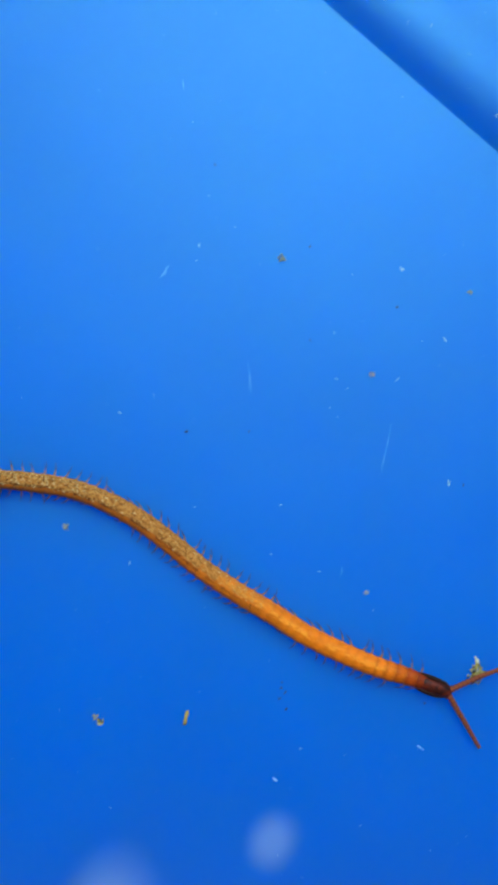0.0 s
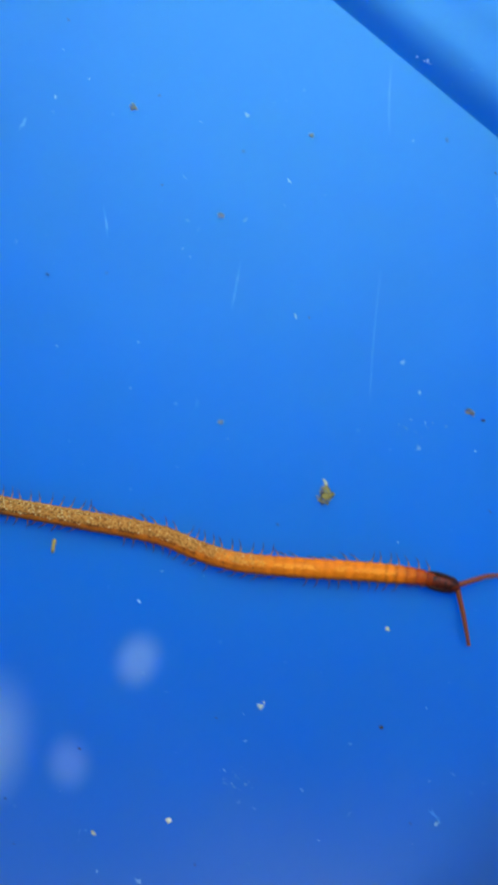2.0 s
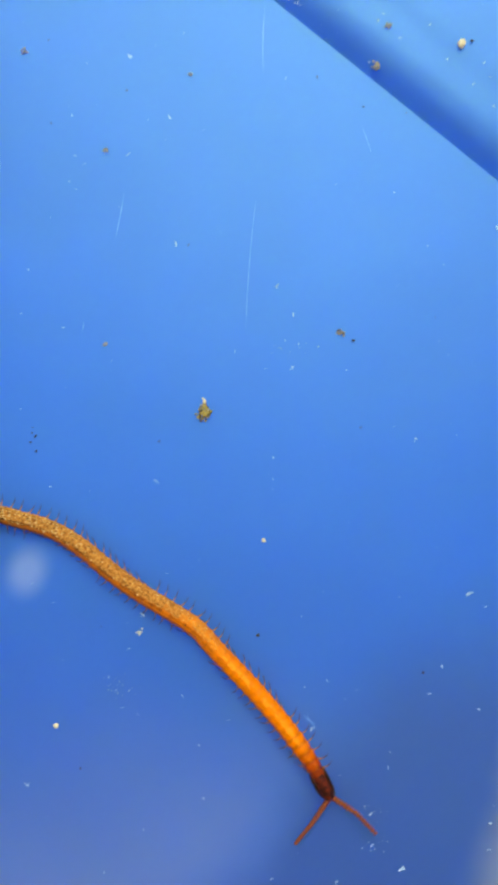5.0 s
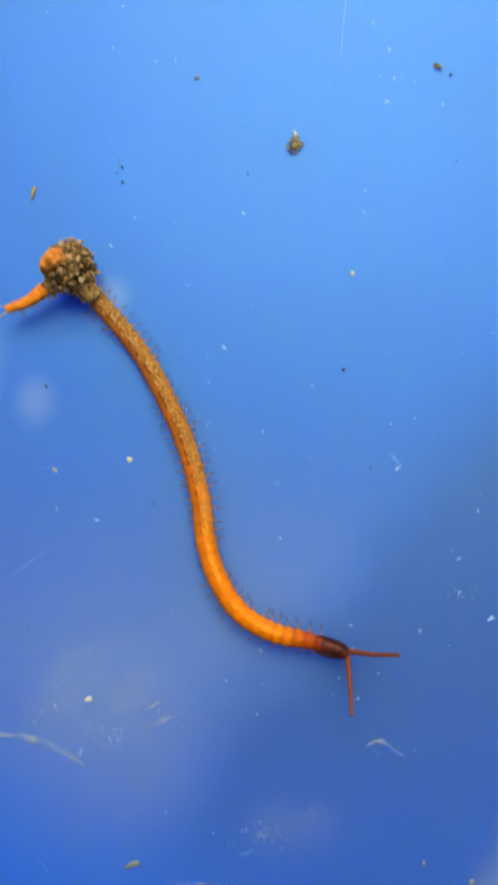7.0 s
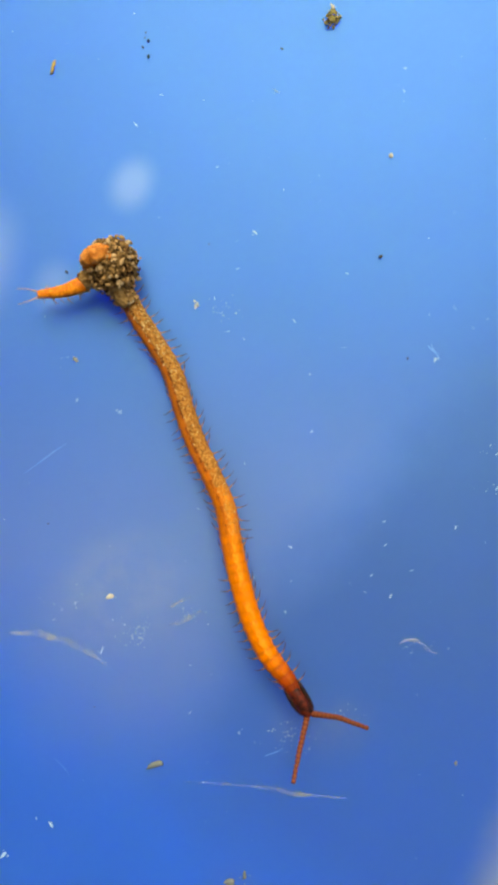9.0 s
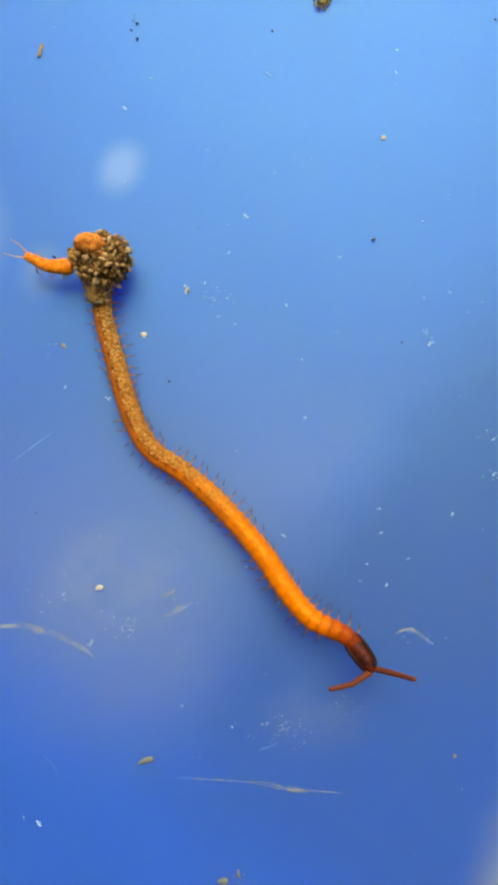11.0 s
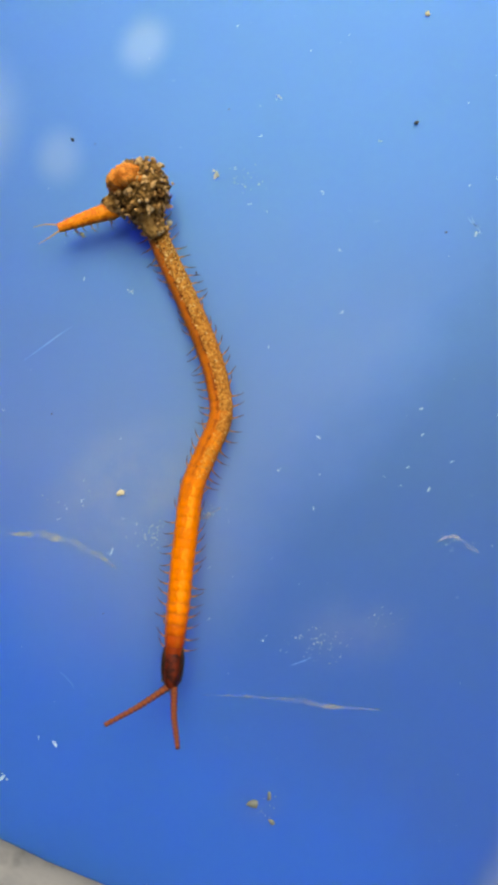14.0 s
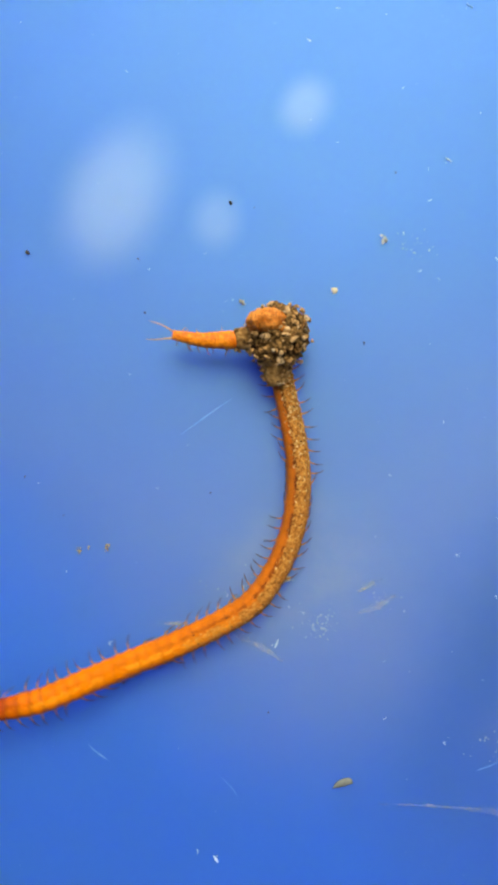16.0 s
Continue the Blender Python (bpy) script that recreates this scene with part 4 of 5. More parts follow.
def dust():
    """Fine pale dust, far too many specks to count, all over the tray."""
    rng = random.Random(11)
    verts, faces = [], []
    for k in range(120):
        x, y = rng.uniform(-5, 6.5), rng.uniform(-14.0, 6.5)
        if x * STEP_N[0] + y * STEP_N[1] > STEP_AT - 0.1 or x > side_curve(min(y, -5.5)):
            continue
        r, a = rng.uniform(0.004, 0.010), rng.uniform(0, 6.3)
        base = len(verts)
        for j in range(5):
            s = a + j * 1.2566
            q = r * rng.uniform(0.6, 1.3)
            verts.append(((x + q * math.cos(s)) * CM, (y + q * math.sin(s)) * CM, -0.0005 * CM))
        verts.append((x * CM, y * CM, r * 0.7 * CM))
        faces += [(base + j, base + (j + 1) % 5, base + 5) for j in range(5)]
    me = bpy.data.meshes.new("fine_dust")
    me.from_pydata(verts, [], faces)
    me.materials.append(FLAKE)
    tagged(new("fine_dust", me), "fine pale dust specks strewn over the blue plastic", "dust", kind="stuff")


ground()
tray()
CREATURE = centipede()
CLUMP = soil_clump()
debris()
PUSHED = pushed_flake()
smears()
dust()


# ---- how the centipede and its clump move ----
def spline(points, s):
    """The place at s = 0..1 along evenly spaced points, and the way there."""
    q = s * (len(points) - 1)
    j = max(0, min(int(q), len(points) - 2))
    f = q - j
    p1, p2 = points[j], points[j + 1]
    p0 = points[j - 1] if j else p1 * 2 - p2
    p3 = points[j + 2] if j + 2 < len(points) else p2 * 2 - p1
    place = 0.5 * (2 * p1 + (p2 - p0) * f + (2 * p0 - 5 * p1 + 4 * p2 - p3) * f * f + (3 * p1 - p0 - 3 * p2 + p3) * f ** 3)
    way = 0.5 * ((p2 - p0) + 2 * (2 * p0 - 5 * p1 + 4 * p2 - p3) * f + 3 * (3 * p1 - p0 - 3 * p2 + p3) * f * f)
    return place, way


def facing(place, way, roll=0.0):
    """A pose at place, in centimetres, whose x axis runs along way."""
    flat = math.hypot(way.x, way.y)
    return at_cm(*place, roll, -math.degrees(math.atan2(way.z, flat)), math.degrees(math.atan2(way.y, way.x)))


def motions():
    top, rings, legs, head, feelers, loop, tail = CREATURE
    ring_rows = [[] for _ in rings]
    tail_rows = [[] for _ in tail]
    head_rows, loop_rows, clump_rows = [], [], []
    feeler_rows = {(d, k): [] for d, _ in feelers for k in (0, 1)}
    leg_rows = [[] for _ in legs]

    keyed = []

    def crawl(*row):
        keyed.append(row)

    def blend(a, b, f):
        """The row between two rows: the body is laid out from the clump to the head by blended bends."""
        def mid(p, q):
            return p + (q - p) * f

        def turned(p, q):
            return p + ((q - p + 180.0) % 360.0 - 180.0) * f

        def laid(p, q, back):
            """Points whose steps turn evenly from those of p to those of q."""
            p, q = ([Vector(w[k:k + 3]) for k in range(0, len(w), 3)] for w in (p, q))
            if back:
                p, q = p[::-1], q[::-1]
            pts = [p[0].lerp(q[0], f)]
            for k in range(len(p) - 1):
                u, v = p[k + 1] - p[k], q[k + 1] - q[k]
                way = radians(turned(math.degrees(math.atan2(u.y, u.x)), math.degrees(math.atan2(v.y, v.x))))
                step = mid(math.hypot(u.x, u.y), math.hypot(v.x, v.y))
                pts.append(pts[-1] + Vector((step * math.cos(way), step * math.sin(way), mid(u.z, v.z))))
            return [c for w in (pts[::-1] if back else pts) for c in w]

        clump = [mid(p, q) for p, q in zip(a[2][:3], b[2][:3])] + [turned(a[2][3], b[2][3])]
        feel = [[mid(p, q) for p, q in zip((*u, 0.0)[:3], (*v, 0.0)[:3])] for u, v in ((a[4], b[4]), (a[5], b[5]))]
        return mid(a[0], b[0]), laid(a[1], b[1], True), clump, laid(a[3], b[3], False), *feel

    def lay(t, line, clump, tail_line, left_feeler, right_feeler):
        """line: x, y, z from the front of the head to the clump; clump: x, y, z and turn; feelers: bearing of base and tip from the head's, and how far they are raised."""
        pts = [Vector(line[k:k + 3]) for k in range(0, len(line), 3)]
        long = sum((q - p).length for p, q in zip(pts, pts[1:]))
        share = HEAD_LONG / long
        front, _ = spline(pts, 0.0)
        back, _ = spline(pts, share)
        head_rows.append((t, facing(back, front - back)))
        for k, rows in enumerate(ring_rows):
            s = share + (1 - share) * (k + 0.35) / SEGMENTS
            place, way = spline(pts, min(1.0, s))
            rows.append((t, facing(place, -way)))
        for rows, (leg, k, d, size) in zip(leg_rows, legs):
            swing = 22.0 * math.sin(k * 0.62 - t * 9.0 + (0 if d > 0 else 2.1)) + 9.0 * math.sin(k * 2.7 + d) + (58.0 * d if math.sin(k * 12.9 + d * 4.1) > 0.15 else 0.0)
            rows.append((t, at_cm(0.0, d * size * 0.86, -0.035, d * -4.0, 0, d * -6.0 + swing)))
        x, y, z, turn = clump
        clump_rows.append((t, at_cm(x, y, z, 0, 0, turn)))
        loop_rows.append((t, at_cm(x, y, z, 0, 0, turn) @ at_cm(*LOOP_AT, 0, 0, 70)))
        ends = [Vector(tail_line[k:k + 3]) for k in range(0, len(tail_line), 3)]
        for k, rows in enumerate(tail_rows):
            place, way = spline(ends, (k + 0.3) / TAIL)
            rows.append((t, facing(place, way)))
        for d, both in ((1, left_feeler), (-1, right_feeler)):
            base = Vector((HEAD_LONG - 0.01, d * 0.03, 0.0))
            a0, a1 = radians(both[0]), radians(both[1])
            up = both[2] if len(both) > 2 else 0.0
            flat, rise = math.cos(radians(up)), math.sin(radians(up))
            joint = base + Vector((math.cos(a0) * flat, math.sin(a0) * flat, rise)) * 0.372
            feeler_rows[d, 0].append((t, at_cm(*base, 0, -up, both[0])))
            feeler_rows[d, 1].append((t, at_cm(*joint, 0, -up, both[1])))

    crawl(0.0, [
        2.43, -2.83, 0.13, 1.97, -2.66, 0.13, 1.50, -2.52, 0.13, 1.05, -2.34, 0.13, 0.61, -2.13, 0.12, 0.19, -1.87, 0.12, -0.23, -1.63, 0.12,
        -0.64, -1.36, 0.12, -1.02, -1.06, 0.12, -1.42, -0.77, 0.12, -1.85, -0.54, 0.12, -2.31, -0.38, 0.12, -2.79, -0.31, 0.12, -3.28, -0.27, 0.12],
        (-3.70, -0.23, 0.36, 205), (-4.00, -0.65, 0.31, -4.10, -0.95, 0.28, -4.35, -1.15, 0.28), (47, 42), (-38, -39))
    crawl(0.5, [
        2.30, -3.36, 0.14, 1.82, -3.26, 0.13, 1.34, -3.17, 0.13, 0.88, -3.01, 0.13, 0.43, -2.81, 0.13, -0.01, -2.60, 0.12, -0.45, -2.40, 0.12,
        -0.89, -2.18, 0.12, -1.31, -1.93, 0.12, -1.70, -1.64, 0.12, -2.02, -1.27, 0.12, -2.35, -0.91, 0.12, -2.80, -0.75, 0.12, -3.27, -0.62, 0.19],
        (-3.35, -0.56, 0.36, 180), (-3.46, -0.97, 0.30, -3.48, -1.25, 0.30, -3.61, -1.46, 0.30), (54, 55), (-44, -45))
    crawl(1.0, [
        2.81, -3.52, 0.14, 2.34, -3.42, 0.14, 1.86, -3.37, 0.13, 1.39, -3.34, 0.13, 0.91, -3.29, 0.13, 0.44, -3.20, 0.12, -0.01, -3.03, 0.12,
        -0.41, -2.77, 0.12, -0.87, -2.62, 0.12, -1.23, -2.33, 0.12, -1.44, -1.90, 0.12, -1.81, -1.64, 0.12, -2.29, -1.56, 0.12, -2.69, -1.37, 0.19],
        (-2.81, -1.25, 0.36, 166), (-2.98, -1.62, 0.30, -3.04, -1.87, 0.30, -3.19, -2.05, 0.30), (37, 37), (-62, -64))
    crawl(1.5, [
        3.39, -4.06, 0.14, 2.97, -3.80, 0.14, 2.50, -3.64, 0.13, 2.01, -3.51, 0.13, 1.52, -3.43, 0.13, 1.03, -3.36, 0.12, 0.54, -3.24, 0.12,
        0.07, -3.09, 0.12, -0.40, -2.90, 0.12, -0.83, -2.65, 0.12, -1.17, -2.29, 0.12, -1.58, -2.00, 0.12, -2.05, -1.84, 0.12, -2.49, -1.63, 0.19],
        (-2.62, -1.52, 0.36, 173), (-2.78, -1.91, 0.30, -2.85, -2.16, 0.30, -3.03, -2.34, 0.30), (27, 6), (-49, -48))
    crawl(2.0, [
        4.49, -3.83, 0.15, 4.01, -3.70, 0.14, 3.53, -3.64, 0.14, 3.04, -3.60, 0.13, 2.55, -3.57, 0.13, 2.07, -3.53, 0.13, 1.58, -3.47, 0.12,
        1.12, -3.33, 0.12, 0.67, -3.14, 0.12, 0.19, -3.02, 0.12, -0.29, -2.93, 0.12, -0.77, -2.84, 0.12, -1.25, -2.75, 0.12, -1.72, -2.65, 0.12],
        (-2.14, -2.57, 0.36, 198), (-2.44, -2.99, 0.31, -2.54, -3.29, 0.28, -2.79, -3.49, 0.28), (33, 19), (-62, -65))
    crawl(2.5, [
        5.19, -3.49, 0.15, 4.71, -3.55, 0.14, 4.24, -3.67, 0.14, 3.76, -3.77, 0.13, 3.27, -3.83, 0.13, 2.79, -3.88, 0.13, 2.30, -3.89, 0.12,
        1.81, -3.88, 0.12, 1.33, -3.83, 0.12, 0.84, -3.76, 0.12, 0.37, -3.63, 0.12, -0.07, -3.42, 0.12, -0.54, -3.28, 0.12, -1.02, -3.28, 0.12],
        (-1.44, -3.28, 0.36, 210), (-1.74, -3.70, 0.31, -1.84, -4.00, 0.28, -2.09, -4.20, 0.28), (50, 51), (-44, -31))
    crawl(3.0, [
        5.19, -3.93, 0.15, 4.71, -3.88, 0.15, 4.22, -3.82, 0.14, 3.73, -3.81, 0.14, 3.25, -3.90, 0.13, 2.78, -4.02, 0.13, 2.30, -4.11, 0.12,
        1.81, -4.12, 0.12, 1.32, -4.11, 0.12, 0.86, -3.97, 0.12, 0.41, -3.79, 0.12, -0.06, -3.64, 0.12, -0.53, -3.50, 0.12, -1.00, -3.38, 0.12],
        (-1.41, -3.27, 0.36, 196), (-1.71, -3.69, 0.31, -1.81, -3.99, 0.28, -2.06, -4.19, 0.28), (48, 44), (-52, -55))
    crawl(3.5, [
        5.48, -4.15, 0.15, 5.02, -3.98, 0.15, 4.54, -3.91, 0.14, 4.05, -3.94, 0.14, 3.57, -4.03, 0.13, 3.09, -4.11, 0.13, 2.61, -4.16, 0.12,
        2.12, -4.17, 0.12, 1.63, -4.16, 0.12, 1.15, -4.07, 0.12, 0.69, -3.90, 0.12, 0.21, -3.81, 0.12, -0.27, -3.72, 0.12, -0.75, -3.62, 0.12],
        (-1.16, -3.53, 0.36, 198), (-1.46, -3.95, 0.31, -1.56, -4.25, 0.28, -1.81, -4.45, 0.28), (17, 15), (-68, -69))
    crawl(3.7, [
        5.67, -3.98, 0.15, 5.18, -3.98, 0.15, 4.70, -3.97, 0.14, 4.21, -4.01, 0.14, 3.73, -4.10, 0.13, 3.26, -4.23, 0.13, 2.78, -4.34, 0.12,
        2.30, -4.37, 0.12, 1.81, -4.31, 0.12, 1.34, -4.18, 0.12, 0.89, -3.99, 0.12, 0.42, -3.86, 0.12, -0.05, -3.74, 0.12, -0.53, -3.62, 0.12],
        (-0.94, -3.53, 0.36, 197), (-1.24, -3.95, 0.31, -1.34, -4.25, 0.28, -1.59, -4.45, 0.28), (55, 43), (-58, -56))
    crawl(5.8, [
        2.51, -9.08, 0.23, 2.60, -8.60, 0.21, 2.58, -8.12, 0.20, 2.53, -7.64, 0.18, 2.48, -7.16, 0.17, 2.42, -6.68, 0.15, 2.37, -6.20, 0.14,
        2.10, -5.80, 0.13, 1.77, -5.45, 0.12, 1.45, -5.08, 0.12, 1.14, -4.71, 0.12, 0.77, -4.40, 0.12, 0.32, -4.24, 0.12, -0.14, -4.10, 0.19],
        (-0.30, -4.02, 0.36, 187), (-0.38, -4.35, 0.30, -0.50, -4.54, 0.30, -0.76, -4.69, 0.30), (16, 2), (-64, -73))
    crawl(6.0, [
        2.96, -8.98, 0.23, 2.83, -8.54, 0.22, 2.60, -8.14, 0.20, 2.43, -7.72, 0.19, 2.28, -7.28, 0.17, 2.14, -6.85, 0.16, 2.04, -6.40, 0.14,
        1.89, -5.97, 0.13, 1.65, -5.58, 0.12, 1.35, -5.24, 0.12, 1.13, -4.83, 0.12, 0.83, -4.49, 0.12, 0.41, -4.32, 0.12, -0.01, -4.16, 0.19],
        (-0.13, -4.09, 0.36, 178), (-0.31, -4.49, 0.30, -0.48, -4.74, 0.30, -0.72, -4.91, 0.30), (68, 52, 37), (-41, -36))
    crawl(6.5, [
        2.37, -9.89, 0.25, 2.41, -9.42, 0.23, 2.40, -8.95, 0.21, 2.30, -8.49, 0.19, 2.15, -8.04, 0.18, 1.92, -7.64, 0.16, 1.63, -7.26, 0.15,
        1.40, -6.86, 0.13, 1.26, -6.41, 0.12, 1.11, -5.96, 0.12, 0.90, -5.54, 0.12, 0.61, -5.17, 0.12, 0.28, -4.84, 0.12, -0.06, -4.51, 0.19],
        (-0.18, -4.37, 0.36, 163), (-0.46, -4.72, 0.30, -0.66, -4.91, 0.30, -0.91, -4.97, 0.30), (75, 80, 40), (-33, -46, 26))
    crawl(7.0, [
        3.57, -9.32, 0.26, 3.10, -9.19, 0.24, 2.62, -9.10, 0.22, 2.19, -8.86, 0.20, 1.90, -8.46, 0.18, 1.73, -8.00, 0.16, 1.66, -7.51, 0.14,
        1.53, -7.03, 0.13, 1.36, -6.57, 0.12, 1.14, -6.13, 0.12, 0.90, -5.70, 0.12, 0.61, -5.30, 0.12, 0.28, -4.93, 0.12, -0.05, -4.56, 0.19],
        (-0.14, -4.44, 0.36, 158), (-0.49, -4.71, 0.30, -0.72, -4.88, 0.30, -0.98, -4.98, 0.30), (21, 28, 40), (-68, -71, 38))
    crawl(7.5, [
        2.45, -10.46, 0.28, 2.56, -9.97, 0.25, 2.57, -9.48, 0.23, 2.40, -9.01, 0.21, 2.17, -8.56, 0.19, 1.92, -8.13, 0.16, 1.68, -7.69, 0.15,
        1.41, -7.27, 0.13, 1.17, -6.83, 0.12, 0.93, -6.39, 0.12, 0.69, -5.95, 0.12, 0.40, -5.54, 0.11, 0.11, -5.13, 0.12, -0.10, -4.69, 0.19],
        (-0.14, -4.52, 0.36, 134), (-0.54, -4.73, 0.30, -0.77, -4.81, 0.30, -1.00, -4.83, 0.30), (36, 27, 48), (-35, -24, 47))
    crawl(8.0, [
        2.42, -10.56, 0.29, 2.46, -10.13, 0.27, 2.38, -9.71, 0.25, 2.24, -9.30, 0.23, 2.09, -8.89, 0.20, 1.95, -8.48, 0.18, 1.78, -8.08, 0.16,
        1.52, -7.73, 0.15, 1.24, -7.40, 0.13, 1.19, -6.98, 0.12, 1.30, -6.57, 0.12, 1.12, -6.18, 0.12, 0.77, -5.92, 0.12, 0.40, -5.70, 0.19],
        (0.31, -5.61, 0.36, 167), (0.12, -5.93, 0.30, -0.09, -6.12, 0.30, -0.46, -6.22, 0.30), (15, 4, 39), (-64, -66))
    crawl(8.5, [
        2.56, -11.48, 0.31, 2.49, -11.02, 0.28, 2.32, -10.58, 0.25, 2.13, -10.14, 0.23, 1.98, -9.70, 0.20, 1.87, -9.24, 0.18, 1.76, -8.78, 0.16,
        1.61, -8.33, 0.14, 1.43, -7.90, 0.12, 1.24, -7.47, 0.12, 1.01, -7.05, 0.12, 0.74, -6.67, 0.12, 0.43, -6.31, 0.12, 0.19, -5.91, 0.19],
        (0.13, -5.75, 0.36, 142), (-0.24, -6.06, 0.30, -0.49, -6.14, 0.30, -0.78, -6.17, 0.30), (62, 55, 50), (-58, -86, 40))
    crawl(8.7, [
        2.51, -11.35, 0.31, 2.34, -10.94, 0.29, 2.11, -10.56, 0.26, 1.95, -10.14, 0.24, 1.83, -9.71, 0.21, 1.74, -9.28, 0.19, 1.67, -8.84, 0.17,
        1.49, -8.44, 0.15, 1.30, -8.03, 0.13, 1.14, -7.62, 0.12, 0.99, -7.20, 0.12, 0.74, -6.83, 0.12, 0.47, -6.49, 0.12, 0.23, -6.12, 0.19],
        (0.15, -5.96, 0.36, 147), (-0.25, -6.22, 0.30, -0.46, -6.31, 0.30, -0.74, -6.38, 0.30), (70, 56, 37), (-38, -35, 25))
    crawl(10.8, [
        3.64, -10.51, 0.50, 3.17, -10.61, 0.44, 2.70, -10.63, 0.39, 2.27, -10.43, 0.33, 1.99, -10.05, 0.28, 1.73, -9.66, 0.24, 1.47, -9.25, 0.19,
        1.22, -8.85, 0.15, 0.89, -8.51, 0.12, 0.68, -8.08, 0.12, 0.51, -7.63, 0.12, 0.36, -7.18, 0.12, 0.23, -6.73, 0.12, 0.16, -6.26, 0.19],
        (0.18, -6.12, 0.36, 118), (-0.27, -6.21, 0.30, -0.52, -6.20, 0.30, -0.75, -6.11, 0.30), (13, 5), (-105, -107, 58))
    crawl(11.0, [
        3.51, -10.82, 0.50, 3.23, -10.48, 0.44, 2.81, -10.29, 0.39, 2.50, -9.96, 0.34, 2.23, -9.59, 0.29, 1.91, -9.24, 0.24, 1.58, -8.92, 0.20,
        1.22, -8.64, 0.16, 0.83, -8.39, 0.13, 0.58, -8.01, 0.12, 0.42, -7.57, 0.12, 0.28, -7.13, 0.12, 0.15, -6.69, 0.12, 0.15, -6.24, 0.19],
        (0.19, -6.12, 0.36, 108), (-0.26, -6.18, 0.30, -0.50, -6.17, 0.30, -0.76, -6.06, 0.30), (56, 54, 60), (-103, -123, 51))
    crawl(11.5, [
        4.26, -9.73, 0.51, 3.78, -9.83, 0.45, 3.30, -9.83, 0.39, 2.85, -9.63, 0.34, 2.48, -9.32, 0.28, 2.09, -9.03, 0.24, 1.69, -8.76, 0.19,
        1.25, -8.54, 0.15, 0.79, -8.40, 0.12, 0.37, -8.17, 0.12, 0.18, -7.72, 0.12, 0.10, -7.24, 0.12, 0.06, -6.76, 0.12, 0.14, -6.29, 0.19],
        (0.21, -6.17, 0.36, 97), (-0.23, -6.17, 0.30, -0.54, -6.12, 0.30, -0.76, -6.00, 0.30), (27, 30), (-99, -104, 60))
    crawl(12.0, [
        3.64, -10.11, 0.51, 3.66, -9.66, 0.46, 3.40, -9.31, 0.40, 2.99, -9.10, 0.35, 2.58, -8.89, 0.30, 2.17, -8.70, 0.25, 1.74, -8.52, 0.21,
        1.31, -8.37, 0.17, 0.88, -8.22, 0.13, 0.48, -8.00, 0.12, 0.18, -7.66, 0.12, 0.13, -7.21, 0.12, 0.21, -6.76, 0.12, 0.39, -6.37, 0.19],
        (0.50, -6.27, 0.36, 76), (0.13, -6.05, 0.30, -0.19, -5.92, 0.30, -0.37, -5.71, 0.30), (23, 18, 60), (-47, -70))
    crawl(12.5, [
        3.07, -11.00, 0.50, 2.99, -10.55, 0.45, 2.92, -10.11, 0.39, 2.84, -9.66, 0.34, 2.64, -9.25, 0.29, 2.31, -8.94, 0.25, 1.98, -8.64, 0.21,
        1.64, -8.34, 0.17, 1.25, -8.11, 0.13, 0.83, -7.95, 0.12, 0.43, -7.73, 0.12, 0.20, -7.34, 0.12, 0.17, -6.89, 0.12, 0.38, -6.51, 0.19],
        (0.50, -6.41, 0.36, 78), (0.13, -6.19, 0.30, -0.25, -6.09, 0.30, -0.54, -5.92, 0.30), (89, 101, 60), (-34, -25, 24))
    crawl(13.0, [
        1.86, -11.61, 0.49, 2.08, -11.24, 0.44, 2.22, -10.83, 0.39, 2.23, -10.40, 0.34, 2.18, -9.97, 0.30, 2.10, -9.54, 0.25, 1.99, -9.12, 0.21,
        1.84, -8.72, 0.18, 1.65, -8.33, 0.14, 1.42, -7.96, 0.12, 1.10, -7.68, 0.12, 0.72, -7.47, 0.12, 0.49, -7.12, 0.12, 0.47, -6.70, 0.19],
        (0.51, -6.52, 0.36, 113), (0.16, -6.54, 0.30, -0.18, -6.56, 0.30, -0.59, -6.55, 0.30), (38, 51, 60), (-45, -49))
    crawl(13.5, [
        1.24, -11.85, 0.48, 1.62, -11.63, 0.43, 1.86, -11.28, 0.38, 1.88, -10.85, 0.33, 1.79, -10.42, 0.29, 1.69, -10.00, 0.25, 1.61, -9.57, 0.21,
        1.52, -9.15, 0.17, 1.40, -8.72, 0.14, 1.26, -8.31, 0.12, 1.06, -7.93, 0.12, 0.84, -7.55, 0.12, 0.61, -7.18, 0.12, 0.43, -6.79, 0.19],
        (0.37, -6.64, 0.36, 143), (0.03, -6.82, 0.30, -0.26, -6.92, 0.30, -0.59, -7.02, 0.30), (25, 36, 33), (-48, -42))
    crawl(14.0, [
        0.95, -12.13, 0.46, 0.96, -11.70, 0.42, 0.98, -11.28, 0.37, 1.00, -10.85, 0.33, 1.03, -10.43, 0.29, 1.07, -10.00, 0.25, 1.21, -9.60, 0.21,
        1.35, -9.20, 0.18, 1.29, -8.78, 0.14, 1.15, -8.38, 0.12, 0.97, -7.99, 0.12, 0.78, -7.61, 0.12, 0.59, -7.23, 0.12, 0.43, -6.84, 0.19],
        (0.38, -6.72, 0.36, 141), (0.06, -6.91, 0.30, -0.26, -7.02, 0.30, -0.52, -7.12, 0.30), (14, 24, 51), (-56, -62, 25))
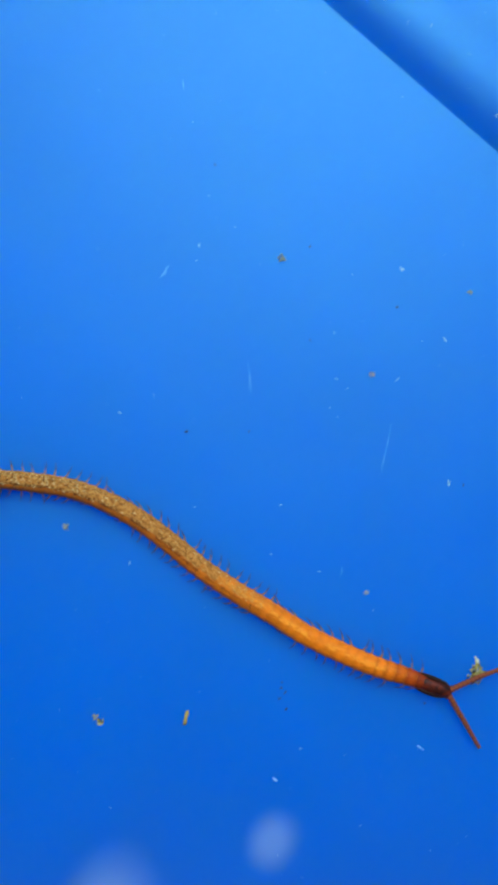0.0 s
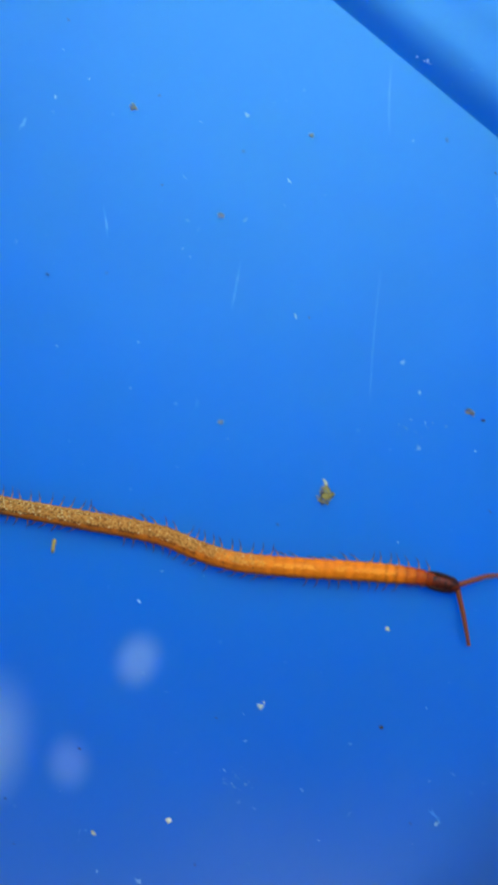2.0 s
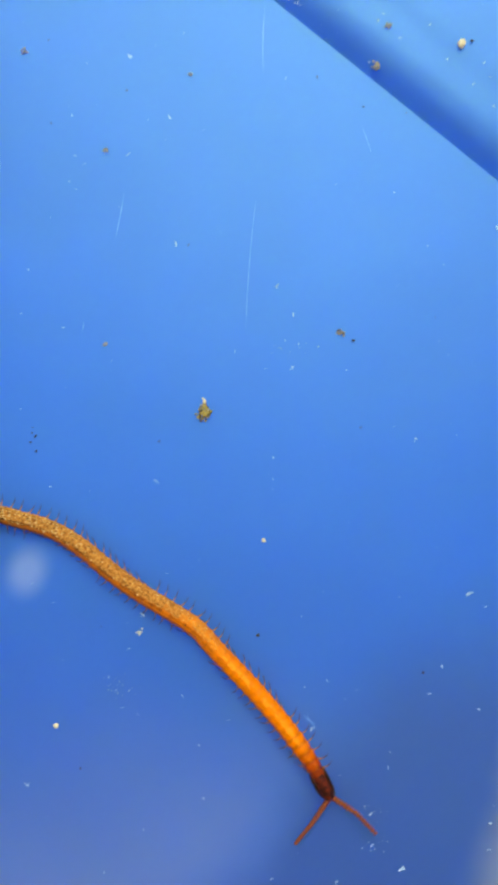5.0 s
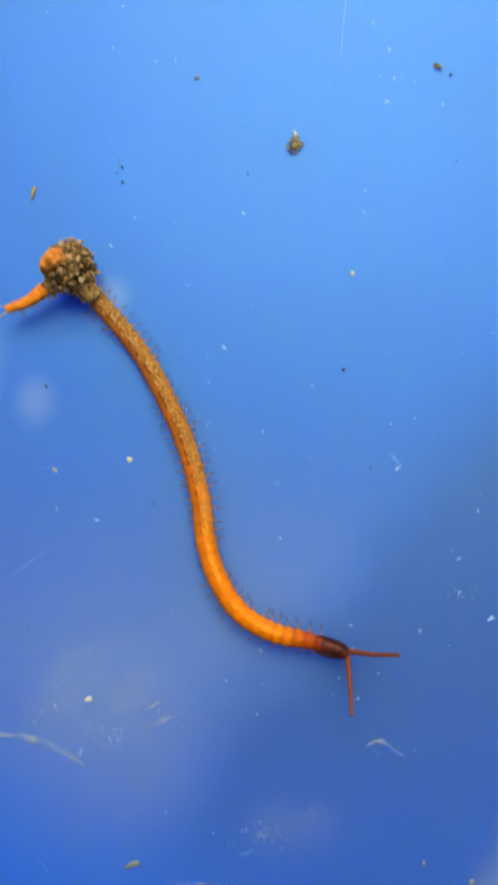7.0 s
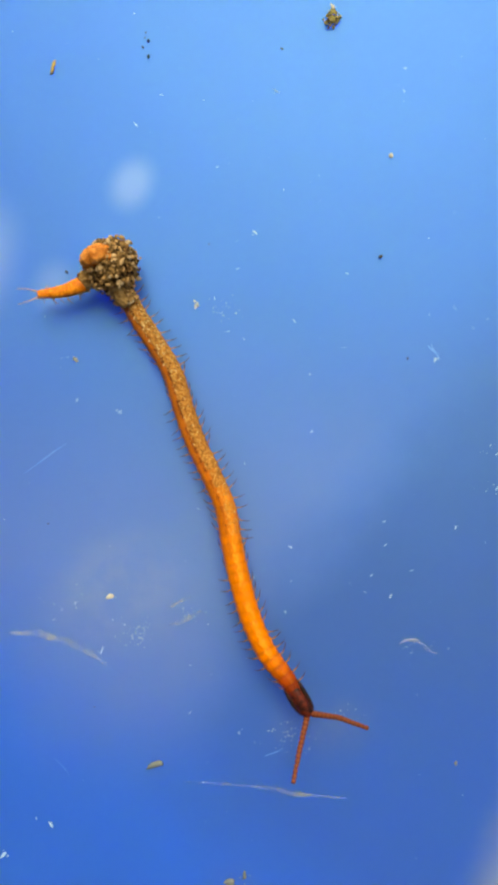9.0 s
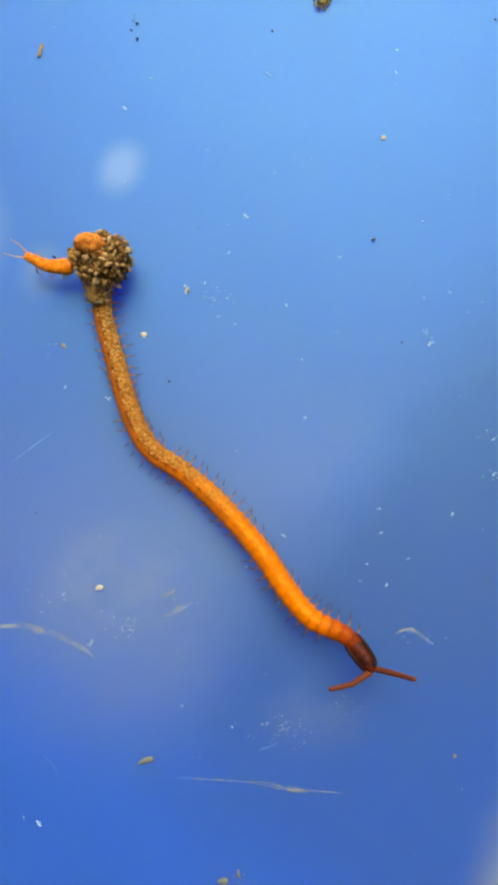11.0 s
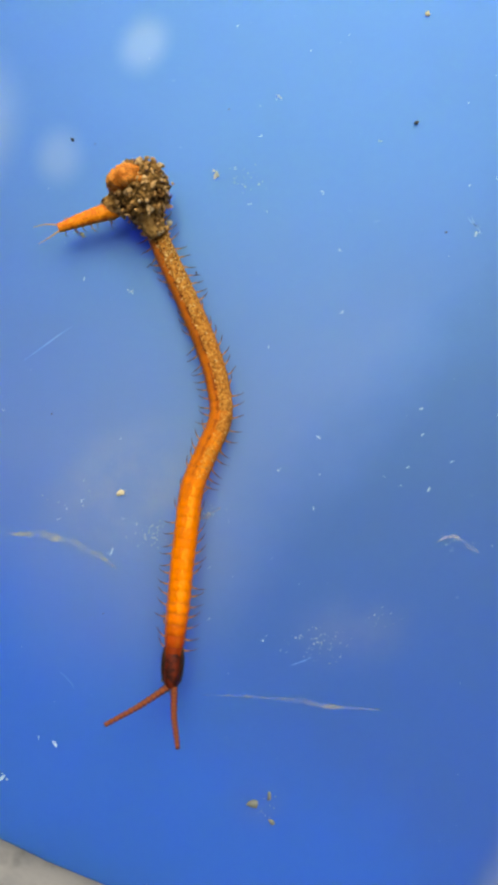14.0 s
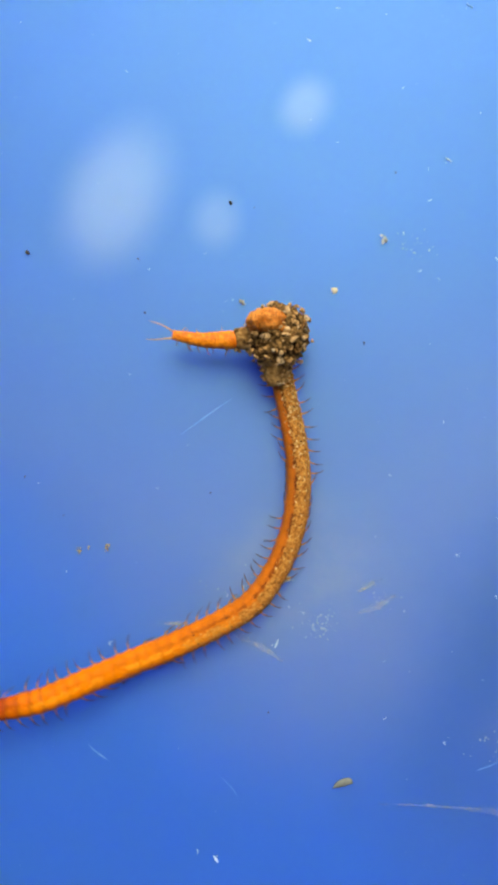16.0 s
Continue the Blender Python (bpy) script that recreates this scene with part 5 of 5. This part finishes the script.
    crawl(14.5, [
        -0.83, -11.97, 0.46, -0.37, -11.80, 0.41, 0.04, -11.55, 0.36, 0.46, -11.29, 0.31, 0.72, -10.89, 0.26, 0.87, -10.42, 0.22, 0.99, -9.95, 0.18,
        1.06, -9.47, 0.14, 1.04, -8.98, 0.12, 1.00, -8.50, 0.12, 0.89, -8.02, 0.12, 0.72, -7.57, 0.12, 0.43, -7.17, 0.12, 0.17, -6.77, 0.19],
        (0.12, -6.70, 0.36, 150), (-0.23, -6.94, 0.30, -0.51, -7.05, 0.30, -0.83, -7.15, 0.30), (84, 128, 60), (-23, -22))
    crawl(15.0, [
        -0.92, -12.02, 0.46, -0.61, -11.73, 0.42, -0.31, -11.43, 0.37, -0.04, -11.10, 0.33, 0.22, -10.77, 0.29, 0.46, -10.41, 0.25, 0.63, -10.02, 0.21,
        0.74, -9.61, 0.18, 0.80, -9.19, 0.14, 0.83, -8.77, 0.12, 0.83, -8.34, 0.12, 0.76, -7.93, 0.12, 0.61, -7.53, 0.12, 0.39, -7.16, 0.19],
        (0.31, -7.01, 0.36, 148), (-0.02, -7.13, 0.30, -0.30, -7.21, 0.30, -0.59, -7.28, 0.30), (69, 74, 46), (-40, -37))
    crawl(15.5, [
        -1.89, -11.76, 0.46, -1.48, -11.67, 0.42, -1.10, -11.49, 0.37, -0.73, -11.28, 0.33, -0.39, -11.04, 0.29, -0.09, -10.74, 0.25, 0.18, -10.42, 0.21,
        0.40, -10.06, 0.18, 0.47, -9.64, 0.14, 0.54, -9.23, 0.12, 0.66, -8.82, 0.12, 0.70, -8.41, 0.12, 0.54, -8.02, 0.12, 0.34, -7.65, 0.19],
        (0.24, -7.46, 0.36, 147), (-0.07, -7.53, 0.30, -0.38, -7.60, 0.30, -0.69, -7.66, 0.30), (55, 71, 56), (-14, -11))
    crawl(16.0, [
        -3.08, -11.57, 0.46, -2.63, -11.46, 0.42, -2.19, -11.35, 0.37, -1.76, -11.16, 0.32, -1.34, -10.97, 0.28, -0.92, -10.79, 0.24, -0.50, -10.58, 0.20,
        -0.12, -10.33, 0.16, 0.14, -9.94, 0.13, 0.28, -9.51, 0.12, 0.32, -9.05, 0.12, 0.26, -8.59, 0.12, 0.15, -8.14, 0.12, 0.04, -7.70, 0.19],
        (0.04, -7.56, 0.36, 120), (-0.44, -7.60, 0.30, -0.74, -7.61, 0.30, -1.04, -7.57, 0.30), (35, 35), (-35, -35))

    for a, b in zip(keyed, keyed[1:]):
        count = 1 if b[0] - a[0] < 0.3 else 2 if b[0] - a[0] < 1.0 else 6
        for k in range(count):
            lay(*(blend(a, b, k / count) if k else a))
    lay(*keyed[-1])

    # a chalky flake that the centipede pushes along
    walk(PUSHED, [(t, at_cm(x, y, 0.0, 0, 0, turn)) for t, x, y, turn in (
        (0.0, 1.89, -5.41, 0), (3.7, 1.89, -5.41, 0), (5.8, 1.65, -5.85, 30), (6.0, 1.52, -5.89, 40), (7.2, 1.17, -6.36, 70), (8.7, 1.17, -6.37, 70), (16.0, 1.18, -6.36, 70))])
    walk(head, head_rows)
    walk(loop, loop_rows)
    walk(CLUMP, clump_rows)
    for ob, rows in zip(rings, ring_rows):
        walk(ob, rows)
    for ob, rows in zip(tail, tail_rows):
        walk(ob, rows)
    for (leg, *_), rows in zip(legs, leg_rows):
        walk(leg, rows)
    for d, pieces in feelers:
        for k, ob in enumerate(pieces):
            walk(ob, feeler_rows[d, k])


motions()
